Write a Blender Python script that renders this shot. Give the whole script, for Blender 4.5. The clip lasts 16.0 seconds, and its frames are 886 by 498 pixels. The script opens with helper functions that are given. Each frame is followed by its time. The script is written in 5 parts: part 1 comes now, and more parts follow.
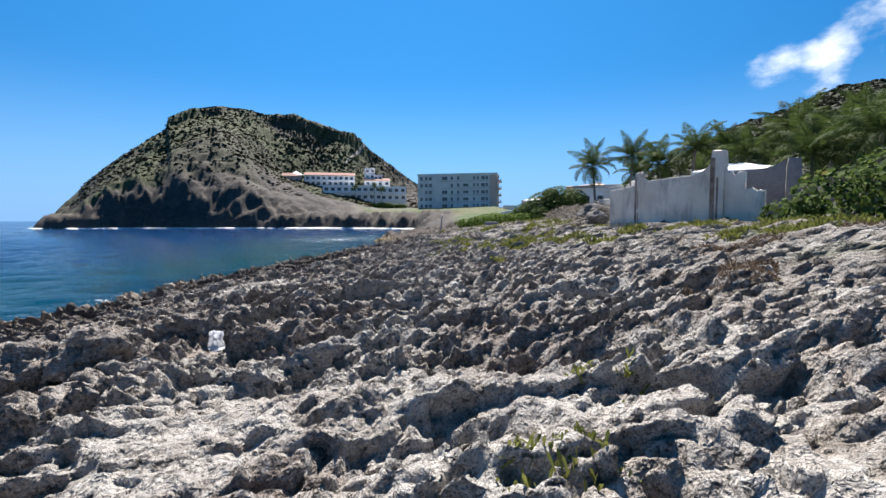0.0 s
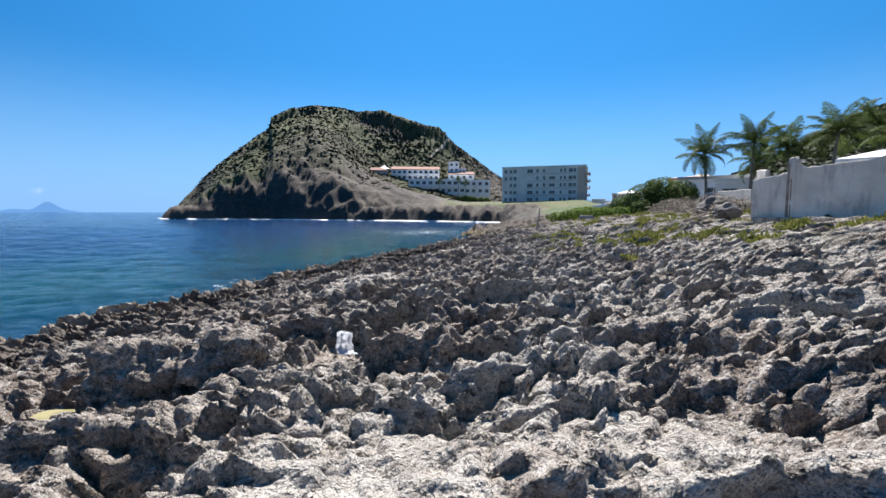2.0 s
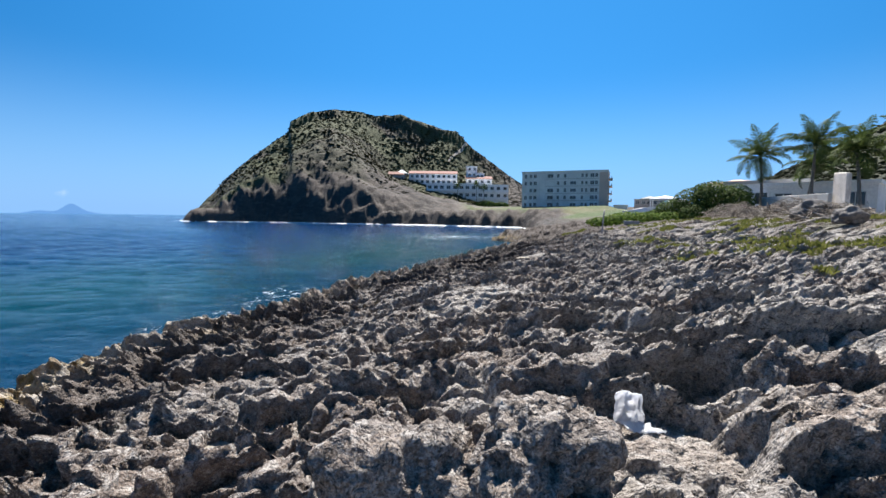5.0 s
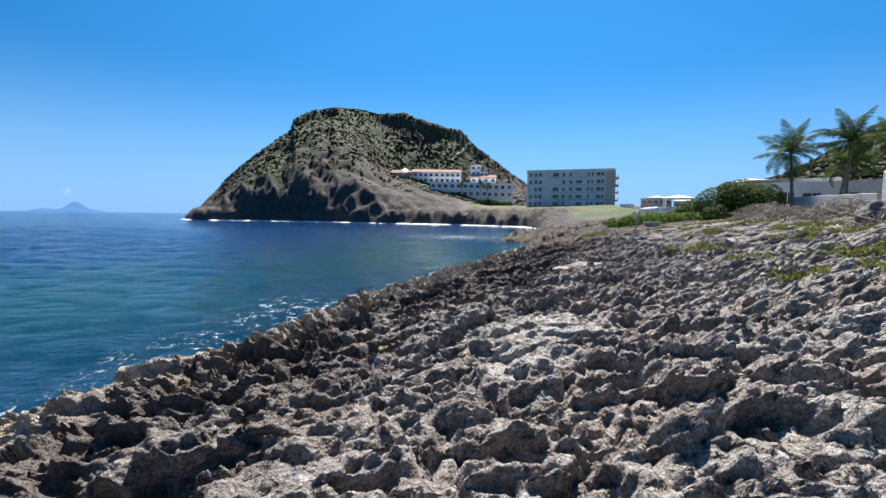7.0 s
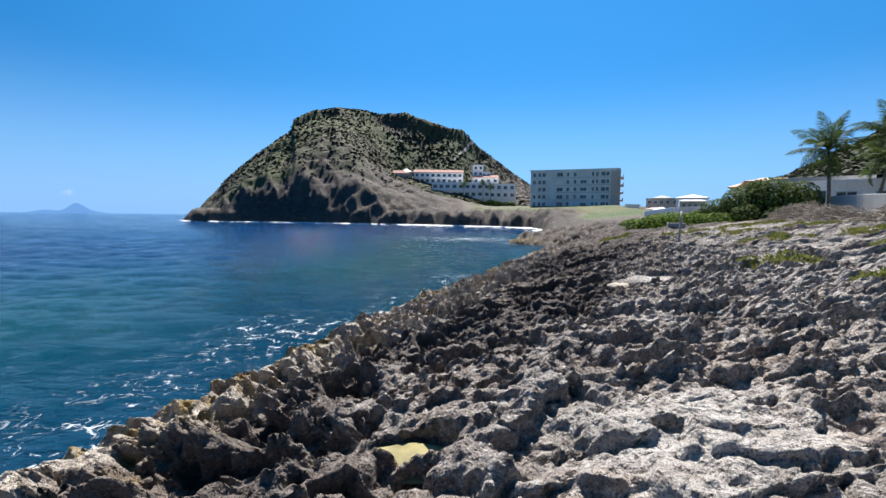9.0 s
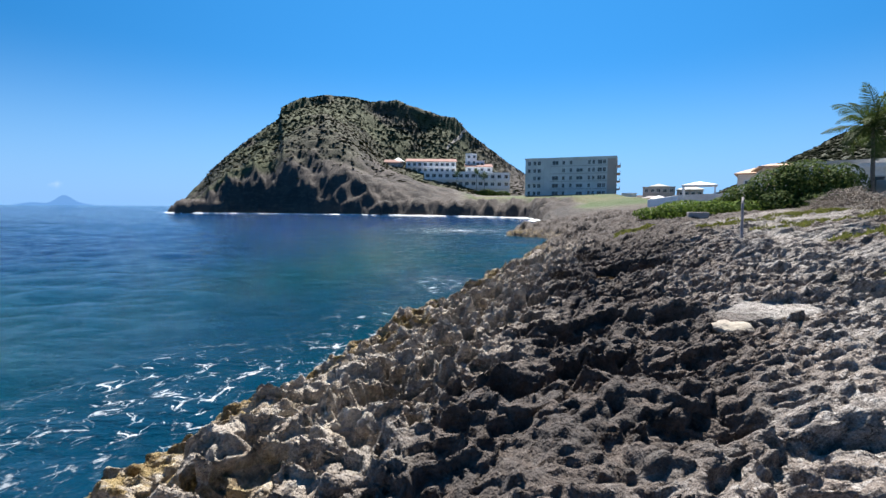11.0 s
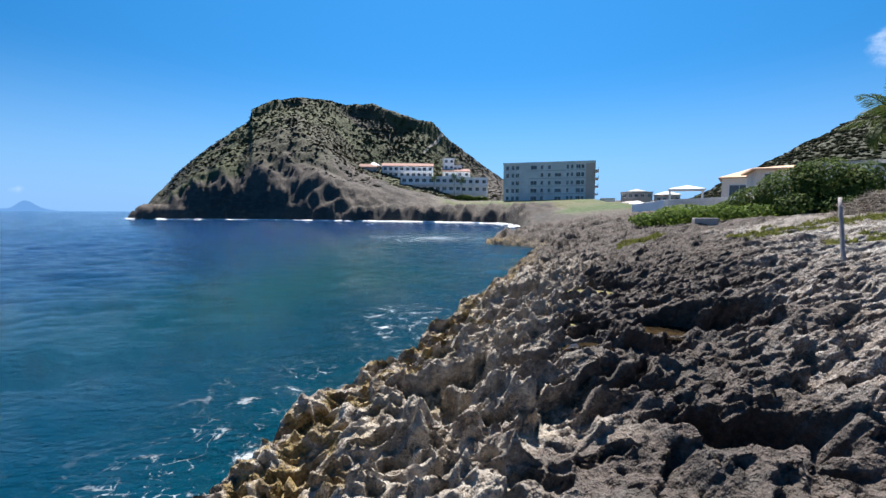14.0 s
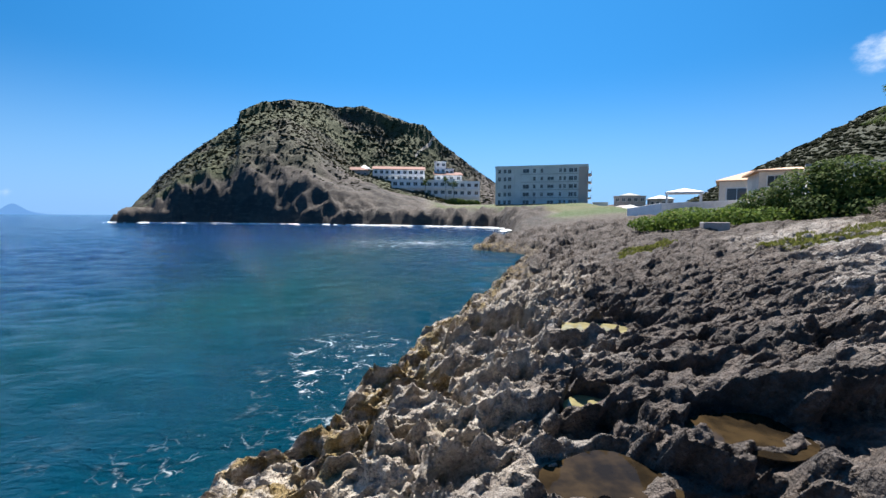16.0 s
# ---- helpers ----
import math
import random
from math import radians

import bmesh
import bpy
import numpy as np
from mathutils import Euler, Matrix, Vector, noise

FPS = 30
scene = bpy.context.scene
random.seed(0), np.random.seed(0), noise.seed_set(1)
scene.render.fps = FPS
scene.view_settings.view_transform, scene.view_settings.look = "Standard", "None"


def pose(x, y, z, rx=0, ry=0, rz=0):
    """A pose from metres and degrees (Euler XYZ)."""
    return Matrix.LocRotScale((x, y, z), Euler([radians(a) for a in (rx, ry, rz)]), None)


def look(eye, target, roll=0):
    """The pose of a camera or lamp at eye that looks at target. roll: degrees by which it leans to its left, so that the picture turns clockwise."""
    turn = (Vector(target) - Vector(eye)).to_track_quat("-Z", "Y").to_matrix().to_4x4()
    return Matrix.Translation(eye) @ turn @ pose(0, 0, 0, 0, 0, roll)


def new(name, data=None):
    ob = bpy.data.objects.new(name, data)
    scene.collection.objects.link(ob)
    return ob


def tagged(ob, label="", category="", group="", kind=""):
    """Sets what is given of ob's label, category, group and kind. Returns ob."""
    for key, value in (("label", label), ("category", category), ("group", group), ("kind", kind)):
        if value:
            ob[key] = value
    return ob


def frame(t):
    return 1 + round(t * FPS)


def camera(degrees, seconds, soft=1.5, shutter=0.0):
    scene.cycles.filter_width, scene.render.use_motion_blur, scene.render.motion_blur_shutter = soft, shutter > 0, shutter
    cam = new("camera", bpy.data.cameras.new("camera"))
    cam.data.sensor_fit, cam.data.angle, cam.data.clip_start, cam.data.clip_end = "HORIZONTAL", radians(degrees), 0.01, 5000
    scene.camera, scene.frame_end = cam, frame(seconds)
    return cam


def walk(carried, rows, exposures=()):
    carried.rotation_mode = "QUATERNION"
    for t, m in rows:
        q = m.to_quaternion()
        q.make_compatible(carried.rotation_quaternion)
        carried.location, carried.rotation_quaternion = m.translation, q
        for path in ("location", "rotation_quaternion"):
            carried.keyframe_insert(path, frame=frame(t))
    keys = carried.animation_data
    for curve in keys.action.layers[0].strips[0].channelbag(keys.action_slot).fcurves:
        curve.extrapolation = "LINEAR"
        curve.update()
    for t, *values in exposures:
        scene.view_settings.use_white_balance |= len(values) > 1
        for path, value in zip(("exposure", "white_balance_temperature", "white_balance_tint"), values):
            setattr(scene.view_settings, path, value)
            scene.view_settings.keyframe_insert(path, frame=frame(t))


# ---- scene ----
cam = camera(88.9, 16.0)
PATH = [
    (0, (3.477, 8.318, 3.051), (3.912, 10.266, 2.92), -0.2),
    (0.5, (3.459, 8.541, 3.025), (3.757, 10.515, 2.894), -0.5),
    (1, (3.38, 8.805, 3.027), (3.552, 10.793, 2.892), -0.5),
    (1.5, (3.148, 9.097, 3.025), (3.255, 11.089, 2.873), 0.0),
    (2, (2.853, 9.312, 3.0), (2.933, 11.304, 2.841), 0.2),
    (2.5, (2.525, 9.502, 2.997), (2.595, 11.494, 2.834), 0.4),
    (3, (2.127, 9.802, 2.967), (2.182, 11.795, 2.813), 0.6),
    (3.5, (1.687, 10.13, 2.933), (1.739, 12.123, 2.784), 0.8),
    (4, (1.32, 10.49, 2.874), (1.355, 12.485, 2.736), 0.8),
    (6.5, (0.186, 12.539, 2.963), (0.201, 14.534, 2.822), 0.7),
    (7, (0.094, 13.294, 3.005), (0.105, 15.289, 2.861), 0.8),
    (7.5, (-0.033, 14.035, 3.027), (-0.022, 16.029, 2.883), 0.9),
    (8, (-0.16, 14.749, 3.028), (-0.15, 16.744, 2.885), 0.9),
    (8.5, (-0.307, 15.399, 3.042), (-0.296, 17.394, 2.899), 1.0),
    (9, (-0.408, 16.132, 3.041), (-0.402, 18.127, 2.9), 0.7),
    (11.5, (-0.128, 21.652, 3.023), (-0.079, 23.643, 2.834), 0.4),
    (12, (-0.115, 22.414, 3.021), (-0.047, 24.404, 2.835), 0.5),
    (12.5, (-0.02, 23.188, 3.017), (0.058, 25.179, 2.845), 0.2),
    (13, (0.098, 23.998, 3.019), (0.195, 25.988, 2.855), 0.2),
    (13.5, (0.258, 24.796, 3.025), (0.379, 26.786, 2.863), 0.4),
    (14, (0.507, 25.671, 3.033), (0.637, 27.661, 2.873), 0.3),
    (14.5, (0.748, 26.519, 3.047), (0.892, 28.508, 2.89), 0.2),
    (15, (1.049, 27.38, 3.017), (1.196, 29.369, 2.87), 0.2),
    (15.5, (1.319, 28.136, 3.007), (1.471, 30.125, 2.865), 0.2),
    (16, (1.584, 28.889, 2.99), (1.744, 30.877, 2.848), 0.4),
]
walk(cam, [(t, look(eye, target, roll)) for t, eye, target, roll in PATH], [(0, 1.27), (16, 1.27)])

# ---- light ----
SUN_AZ, SUN_EL = 8.0, 59.0          # degrees to the right of +y, and above the horizon
world = bpy.data.worlds.new("sky")
scene.world = world
world.use_nodes = True
wn = world.node_tree
wn.nodes.clear()


def wnode(kind, operation=""):
    n = wn.nodes.new(kind)
    if operation:
        n.operation = operation
    return n


sky = wnode("ShaderNodeTexSky")
sky.sky_type, sky.sun_disc = "NISHITA", False
sky.sun_elevation, sky.sun_rotation = radians(SUN_EL), radians(SUN_AZ)
sky.altitude, sky.air_density, sky.dust_density, sky.ozone_density = 1200.0, 1.0, 0.0, 5.0
back, out = wnode("ShaderNodeBackground"), wnode("ShaderNodeOutputWorld")
back.inputs[1].default_value = 0.048
# a fair-weather cloud bank low over the hill inland
tc = wnode("ShaderNodeTexCoord")
mp = wnode("ShaderNodeMapping")
mp.inputs["Scale"].default_value = (1.0, 1.0, 1.7)
wn.links.new(tc.outputs["Generated"], mp.inputs["Vector"])
cn = wnode("ShaderNodeTexNoise")
cn.inputs["Scale"].default_value, cn.inputs["Detail"].default_value, cn.inputs["Roughness"].default_value = 9.0, 7.0, 0.58
wn.links.new(mp.outputs["Vector"], cn.inputs["Vector"])
CLOUDS = ((58.5, 17.0, 0.17, 0.47), (53.0, 15.0, 0.10, 0.41), (48.2, 14.9, 0.075, 0.47), (51.5, 23.0, 0.06, 0.36), (66.0, 24.0, 0.22, 0.5), (-39.3, 2.0, 0.022, 0.24))
total = None
for az, el, size, power in CLOUDS:
    a, e = radians(az), radians(el)
    dist = wnode("ShaderNodeVectorMath", operation="DISTANCE")
    wn.links.new(tc.outputs["Generated"], dist.inputs[0])
    dist.inputs[1].default_value = (math.sin(a) * math.cos(e), math.cos(a) * math.cos(e), math.sin(e))
    mr = wnode("ShaderNodeMapRange")
    mr.inputs["From Min"].default_value, mr.inputs["From Max"].default_value = size, 0.0
    mr.inputs["To Min"].default_value, mr.inputs["To Max"].default_value = 0.0, power
    wn.links.new(dist.outputs["Value"], mr.inputs["Value"])
    if total is None:
        total = mr.outputs[0]
    else:
        add = wnode("ShaderNodeMath", operation="MAXIMUM")
        wn.links.new(total, add.inputs[0]), wn.links.new(mr.outputs[0], add.inputs[1])
        total = add.outputs[0]
add = wnode("ShaderNodeMath", operation="ADD")
wn.links.new(total, add.inputs[0]), wn.links.new(cn.outputs["Fac"], add.inputs[1])
cr = wnode("ShaderNodeMapRange")
cr.interpolation_type = "SMOOTHSTEP"
cr.inputs["From Min"].default_value, cr.inputs["From Max"].default_value = 0.74, 1.12
wn.links.new(add.outputs[0], cr.inputs["Value"])
cm = wnode("ShaderNodeMix")
cm.data_type = "RGBA"
wn.links.new(cr.outputs[0], cm.inputs["Factor"])
hs = wnode("ShaderNodeHueSaturation")
hs.inputs["Saturation"].default_value = 1.36
wn.links.new(sky.outputs[0], hs.inputs["Color"])
# sea haze towards the horizon
sep = wnode("ShaderNodeSeparateXYZ")
wn.links.new(tc.outputs["Generated"], sep.inputs[0])
low = wnode("ShaderNodeMapRange")
low.interpolation_type = "SMOOTHSTEP"
low.inputs["From Min"].default_value, low.inputs["From Max"].default_value = 0.30, -0.02
low.inputs["To Max"].default_value = 0.95
wn.links.new(sep.outputs[2], low.inputs["Value"])
hz = wnode("ShaderNodeMix")
hz.data_type = "RGBA"
wn.links.new(low.outputs[0], hz.inputs["Factor"])
wn.links.new(hs.outputs[0], hz.inputs[6])
hz.inputs[7].default_value = (2.2, 4.7, 8.8, 1)
# brighter sky towards the sun
toward = wnode("ShaderNodeVectorMath", operation="DOT_PRODUCT")
wn.links.new(tc.outputs["Generated"], toward.inputs[0])
a, e = radians(SUN_AZ), radians(SUN_EL)
toward.inputs[1].default_value = (math.sin(a) * math.cos(e), math.cos(a) * math.cos(e), math.sin(e))
glow = wnode("ShaderNodeMapRange")
glow.interpolation_type = "SMOOTHSTEP"
glow.inputs["From Min"].default_value, glow.inputs["From Max"].default_value = 0.35, 1.0
glow.inputs["To Min"].default_value, glow.inputs["To Max"].default_value = 0.0, 1.0
wn.links.new(toward.outputs["Value"], glow.inputs["Value"])
au = wnode("ShaderNodeMix")
au.data_type, au.blend_type = "RGBA", "ADD"
wn.links.new(glow.outputs[0], au.inputs["Factor"])
wn.links.new(hz.outputs[2], au.inputs[6])
au.inputs[7].default_value = (0.55, 1.7, 3.0, 1)
wn.links.new(au.outputs[2], cm.inputs[6])
cm.inputs[7].default_value = (11.5, 12.0, 12.6, 1)
wn.links.new(cm.outputs[2], back.inputs[0])
wn.links.new(back.outputs[0], out.inputs[0])

sun = new("sun", bpy.data.lights.new("sun", "SUN"))
sun.data.energy, sun.data.angle, sun.data.color = 5.0, radians(0.53), (1.0, 0.955, 0.89)
a, e = radians(SUN_AZ), radians(SUN_EL)
sun.matrix_world = look((math.sin(a) * math.cos(e) * 50, math.cos(a) * math.cos(e) * 50, math.sin(e) * 50), (0, 0, 0))


# ---- material tools ----
class Mat:
    """A principled node material with short ways to add nodes."""

    def __init__(self, name, rough=0.8, metal=0.0, ior=1.45):
        self.m = bpy.data.materials.new(name)
        self.m.use_nodes = True
        self.t = self.m.node_tree
        self.b = self.t.nodes["Principled BSDF"]
        self.b.inputs["Roughness"].default_value = rough
        self.b.inputs["Metallic"].default_value = metal
        self.b.inputs["IOR"].default_value = ior
        self.geo = self.t.nodes.new("ShaderNodeNewGeometry")
        self.pos = self.geo.outputs["Position"]
        self.tc = self.t.nodes.new("ShaderNodeTexCoord")

    def put(self, sock, value):
        if isinstance(value, bpy.types.NodeSocket):
            self.t.links.new(value, sock)
        elif isinstance(value, (int, float)):
            sock.default_value = value
        else:
            sock.default_value = (*value, 1)[:4] if sock.type == "RGBA" else value

    def noise(self, scale, detail=4, rough=0.55, vec=None, warp=0.0):
        n = self.t.nodes.new("ShaderNodeTexNoise")
        n.inputs["Scale"].default_value, n.inputs["Detail"].default_value = scale, detail
        n.inputs["Roughness"].default_value, n.inputs["Distortion"].default_value = rough, warp
        self.t.links.new(vec or self.pos, n.inputs["Vector"])
        return n.outputs["Fac"]

    def voronoi(self, scale, feature="F1", vec=None):
        n = self.t.nodes.new("ShaderNodeTexVoronoi")
        n.feature = feature
        n.inputs["Scale"].default_value = scale
        self.t.links.new(vec or self.pos, n.inputs["Vector"])
        return n.outputs["Distance"]

    def stretch(self, scale, vec=None):
        n = self.t.nodes.new("ShaderNodeMapping")
        n.inputs["Scale"].default_value = scale
        self.t.links.new(vec or self.pos, n.inputs["Vector"])
        return n.outputs["Vector"]

    def span(self, value, lo, hi, to_lo=0.0, to_hi=1.0):
        n = self.t.nodes.new("ShaderNodeMapRange")
        n.interpolation_type = "SMOOTHSTEP"
        n.inputs["From Min"].default_value, n.inputs["From Max"].default_value = lo, hi
        n.inputs["To Min"].default_value, n.inputs["To Max"].default_value = to_lo, to_hi
        self.t.links.new(value, n.inputs["Value"])
        return n.outputs[0]

    def mix(self, fac, a, b, blend="MIX"):
        n = self.t.nodes.new("ShaderNodeMix")
        n.data_type, n.blend_type = "RGBA", blend
        self.put(n.inputs["Factor"], fac), self.put(n.inputs[6], a), self.put(n.inputs[7], b)
        return n.outputs[2]

    def math(self, op, a, b=0.0):
        n = self.t.nodes.new("ShaderNodeMath")
        n.operation = op
        self.put(n.inputs[0], a), self.put(n.inputs[1], b)
        return n.outputs[0]

    def attr(self, name):
        n = self.t.nodes.new("ShaderNodeAttribute")
        n.attribute_name = name
        s = self.t.nodes.new("ShaderNodeSeparateColor")
        self.t.links.new(n.outputs["Color"], s.inputs[0])
        return s.outputs[0], s.outputs[1], s.outputs[2]

    def island(self):
        return self.geo.outputs["Random Per Island"]

    def each(self):
        n = self.t.nodes.new("ShaderNodeObjectInfo")
        return n.outputs["Random"]

    def color(self, c):
        self.put(self.b.inputs["Base Color"], c)
        return self

    def rough(self, c):
        self.put(self.b.inputs["Roughness"], c)
        return self

    def bump(self, height, strength=0.5, distance=0.02):
        n = self.t.nodes.new("ShaderNodeBump")
        n.inputs["Strength"].default_value, n.inputs["Distance"].default_value = strength, distance
        self.t.links.new(height, n.inputs["Height"])
        old = self.b.inputs["Normal"].links
        if old:
            self.t.links.new(old[0].from_socket, n.inputs["Normal"])
        self.t.links.new(n.outputs[0], self.b.inputs["Normal"])
        return self


def worn(name, a, b, scale=3.0, rough=0.8, grain=40.0, bump=0.3, dist=0.01, stain=None, metal=0.0):
    """Two tones at a large scale, grain at a small one, and a stain where one is given."""
    m = Mat(name, rough, metal)
    c = m.mix(m.span(m.noise(scale, 5), 0.35, 0.65), a, b)
    c = m.mix(m.span(m.noise(grain, 3), 0.3, 0.75, 0.0, 0.45), c, tuple(0.6 * v for v in a))
    if stain:
        c = m.mix(m.span(m.noise(scale * 0.7, 6, 0.65, m.stretch((1, 1, 0.25))), 0.54, 0.72, 0, 0.75), c, stain)
    m.color(c)
    m.bump(m.noise(grain, 4), bump, dist)
    return m.m


# ground: karst limestone, shelf darkened by spray and farther off for self-shadow, algae, soil, grass and scrub by
# region
g = Mat("coast_ground", 0.9)
grass, scrub, dark = g.attr("zone_a")
algae, slab, soil = g.attr("zone_b")
bluff, rim, wooded = g.attr("zone_c")
n_big, n_mid, n_fine = g.noise(0.9, 4), g.noise(4.5, 4, 0.6), g.noise(42.0, 2, 0.5)
n_speck = g.noise(12.0, 3, 0.62, None, 0.4)
n_wide = g.noise(0.33, 6, 0.65, g.stretch((0.6, 1.4, 1)))
rock = g.mix(g.span(n_big, 0.36, 0.64), (0.235, 0.21, 0.19), (0.24, 0.19, 0.155))
rock = g.mix(g.span(n_wide, 0.46, 0.64, 0, 0.5), rock, (0.12, 0.0896, 0.076))
rock = g.mix(g.span(n_mid, 0.46, 0.66, 0, 0.6), rock, (0.1, 0.0768, 0.064))
pale = g.mix(g.span(n_fine, 0.35, 0.7), (0.38, 0.35, 0.315), (0.54, 0.51, 0.47))
rock = g.mix(g.math("MULTIPLY", slab, g.span(n_mid, 0.3, 0.6, 0.95, 0.45)), rock, pale)
# dark brown spray zone; on the far shelf also painted-in self-shadow of rough rock
spray_shade = g.mix(g.span(n_mid, 0.38, 0.66), (0.030, 0.023, 0.020), (0.10, 0.076, 0.064))
rock = g.mix(g.math("MULTIPLY", dark, g.span(n_big, 0.25, 0.6, 1.0, 0.85)), rock, spray_shade)
rock = g.mix(g.span(n_speck, 0.56, 0.66, 0, 0.85), rock, (0.044, 0.0336, 0.0288))
rock = g.mix(g.math("MULTIPLY", g.span(n_speck, 0.47, 0.38, 0, 0.8), g.span(dark, 0, 1, 1.0, 0.13)), rock, (0.384, 0.356, 0.328))
rock = g.mix(g.span(n_fine, 0.58, 0.70, 0, 0.7), rock, (0.068, 0.0544, 0.048))
rock = g.mix(g.math("MULTIPLY", g.span(n_fine, 0.42, 0.32, 0, 0.4), g.span(dark, 0, 1, 1.0, 0.1)), rock, (0.4, 0.376, 0.352))
grit = g.noise(95.0, 2, 0.5)
rock = g.mix(g.span(grit, 0.54, 0.68, 0, 0.55), rock, (0.05, 0.042, 0.038))
rock = g.mix(g.math("MULTIPLY", g.span(grit, 0.44, 0.34, 0, 0.4), g.span(dark, 0, 1, 1.0, 0.1)), rock, (0.46, 0.43, 0.40))
edge = g.mix(g.span(n_mid, 0.40, 0.62), (0.50, 0.44, 0.365), (0.32, 0.265, 0.21))
rock = g.mix(g.math("MULTIPLY", rim, g.span(g.noise(2.2, 5, 0.65), 0.36, 0.62, 0.92, 0.3)), rock, edge)
moss = g.mix(g.span(n_mid, 0.35, 0.65), (0.272, 0.196, 0.08), (0.12, 0.076, 0.028))
moss = g.mix(g.span(n_fine, 0.5, 0.7, 0, 0.6), moss, (0.368, 0.304, 0.168))
rock = g.mix(g.math("MULTIPLY", algae, g.span(g.noise(3.0, 5), 0.42, 0.58)), rock, moss)
earth = g.mix(n_fine, (0.058, 0.044, 0.033), (0.105, 0.085, 0.062))
rock = g.mix(g.math("MULTIPLY", soil, g.span(n_mid, 0.35, 0.55)), rock, earth)
sward = g.mix(g.span(g.noise(0.10, 6, 0.6), 0.42, 0.62), (0.046, 0.074, 0.015), (0.092, 0.086, 0.036))
rock = g.mix(grass, rock, sward)
bare = g.mix(g.span(g.noise(0.07, 8, 0.65), 0.4, 0.6), (0.034, 0.028, 0.025), (0.060, 0.047, 0.039))
bare = g.mix(g.span(g.noise(0.35, 6, 0.65, g.stretch((1, 1, 2.5))), 0.48, 0.66, 0, 0.8), bare, (0.085, 0.066, 0.053))
bare = g.mix(g.span(g.noise(0.9, 6, 0.7), 0.52, 0.66, 0, 0.5), bare, (0.045, 0.036, 0.031))
heath = g.mix(g.span(g.noise(0.10, 8, 0.7), 0.4, 0.62), (0.036, 0.036, 0.016), (0.052, 0.043, 0.027))
heath = g.mix(g.span(g.noise(0.55, 5, 0.7), 0.46, 0.62, 0, 0.8), heath, (0.024, 0.027, 0.012))
heath = g.mix(g.span(g.noise(0.022, 4, 0.6), 0.45, 0.58, 0, 0.75), heath, (0.050, 0.062, 0.019))
rock = g.mix(g.math("MULTIPLY", scrub, 1.0), rock, g.mix(g.span(g.noise(0.045, 7, 0.6), 0.24, 0.42), bare, heath))
rock = g.mix(wooded, rock, g.mix(g.span(g.noise(0.25, 6, 0.7), 0.42, 0.6), (0.020, 0.025, 0.011), (0.034, 0.037, 0.017)))
rock = g.mix(bluff, rock, bare)
g.color(rock)
g.bump(g.noise(0.30, 7, 0.7), 0.5, 1.2)
g.bump(g.noise(1.7, 6, 0.66), 0.8, 0.28)
g.bump(g.noise(9.0, 4, 0.62, None, 0.5), 1.0, 0.085)
g.bump(g.noise(27.0, 4, 0.65), 0.9, 0.03)
g.bump(g.span(g.voronoi(24.0), 0.1, 0.55), 0.6, 0.016)
GROUND = g.m

s = Mat("sea_water", 0.08, 0.0, 1.333)
near, foam_zone, _u = s.attr("shore")
deep = s.mix(s.span(s.noise(0.03, 4), 0.35, 0.65), (0.0002, 0.018, 0.064), (0.0002, 0.026, 0.082))
water = s.mix(near, deep, (0.0002, 0.038, 0.047))
s.b.inputs["Specular IOR Level"].default_value = 0.11
wn_ = s.t.nodes.new("ShaderNodeTexNoise")
wn_.inputs["Scale"].default_value, wn_.inputs["Detail"].default_value = 1.1, 4.0
s.t.links.new(s.pos, wn_.inputs["Vector"])
wv = s.t.nodes.new("ShaderNodeVectorMath")
wv.operation = "MULTIPLY_ADD"
s.t.links.new(wn_.outputs["Color"], wv.inputs[0])
wv.inputs[1].default_value = (1.5, 1.5, 0)
s.t.links.new(s.pos, wv.inputs[2])
lace = s.span(s.voronoi(1.15, "DISTANCE_TO_EDGE", wv.outputs[0]), 0.034, 0.006)
lace = s.math("MAXIMUM", lace, s.span(s.voronoi(3.4, "DISTANCE_TO_EDGE", wv.outputs[0]), 0.036, 0.006, 0, 0.6))
fil = lace
fil2 = s.span(s.noise(1.9, 6, 0.75), 0.49, 0.60)
sheet = s.span(s.math("ADD", foam_zone, s.math("MULTIPLY", s.noise(1.4, 6, 0.7), 0.9)), 1.18, 1.42)
foam = s.math("MAXIMUM", s.math("MULTIPLY", s.math("MULTIPLY", fil, fil2), s.span(foam_zone, 0.12, 0.5)), sheet)
s.color(s.mix(s.math("MULTIPLY", foam, 0.8), water, (0.82, 0.86, 0.88)))
s.rough(s.math("ADD", s.math("MULTIPLY", foam, 0.7), 0.08))
s.bump(s.noise(0.35, 6, 0.62, s.stretch((0.8, 1.4, 1))), 0.7, 0.6)
s.bump(s.noise(3.2, 6, 0.66, s.stretch((0.8, 1.5, 1))), 1.0, 0.2)
SEA = s.m

c = Mat("plaster_ruin", 0.9)
col = c.mix(c.span(c.noise(1.3, 6, 0.6), 0.35, 0.65), (0.64, 0.555, 0.475), (0.78, 0.69, 0.60))
col = c.mix(c.span(c.noise(2.0, 7, 0.7, c.stretch((1, 1, 0.3))), 0.47, 0.66, 0, 0.7), col, (0.34, 0.29, 0.26))
col = c.mix(c.span(c.noise(24.0, 4), 0.52, 0.72, 0, 0.6), col, (0.64, 0.61, 0.57))
c.color(col)
c.bump(c.noise(5.0, 7, 0.7), 0.9, 0.06)
c.bump(c.noise(26.0, 5, 0.65), 0.7, 0.015)
PLASTER = c.m
BRICKISH = worn("stained_pillar_edge", (0.22, 0.145, 0.105), (0.38, 0.31, 0.26), 5.0, 0.9, 30, 0.5, 0.02, (0.10, 0.07, 0.055))
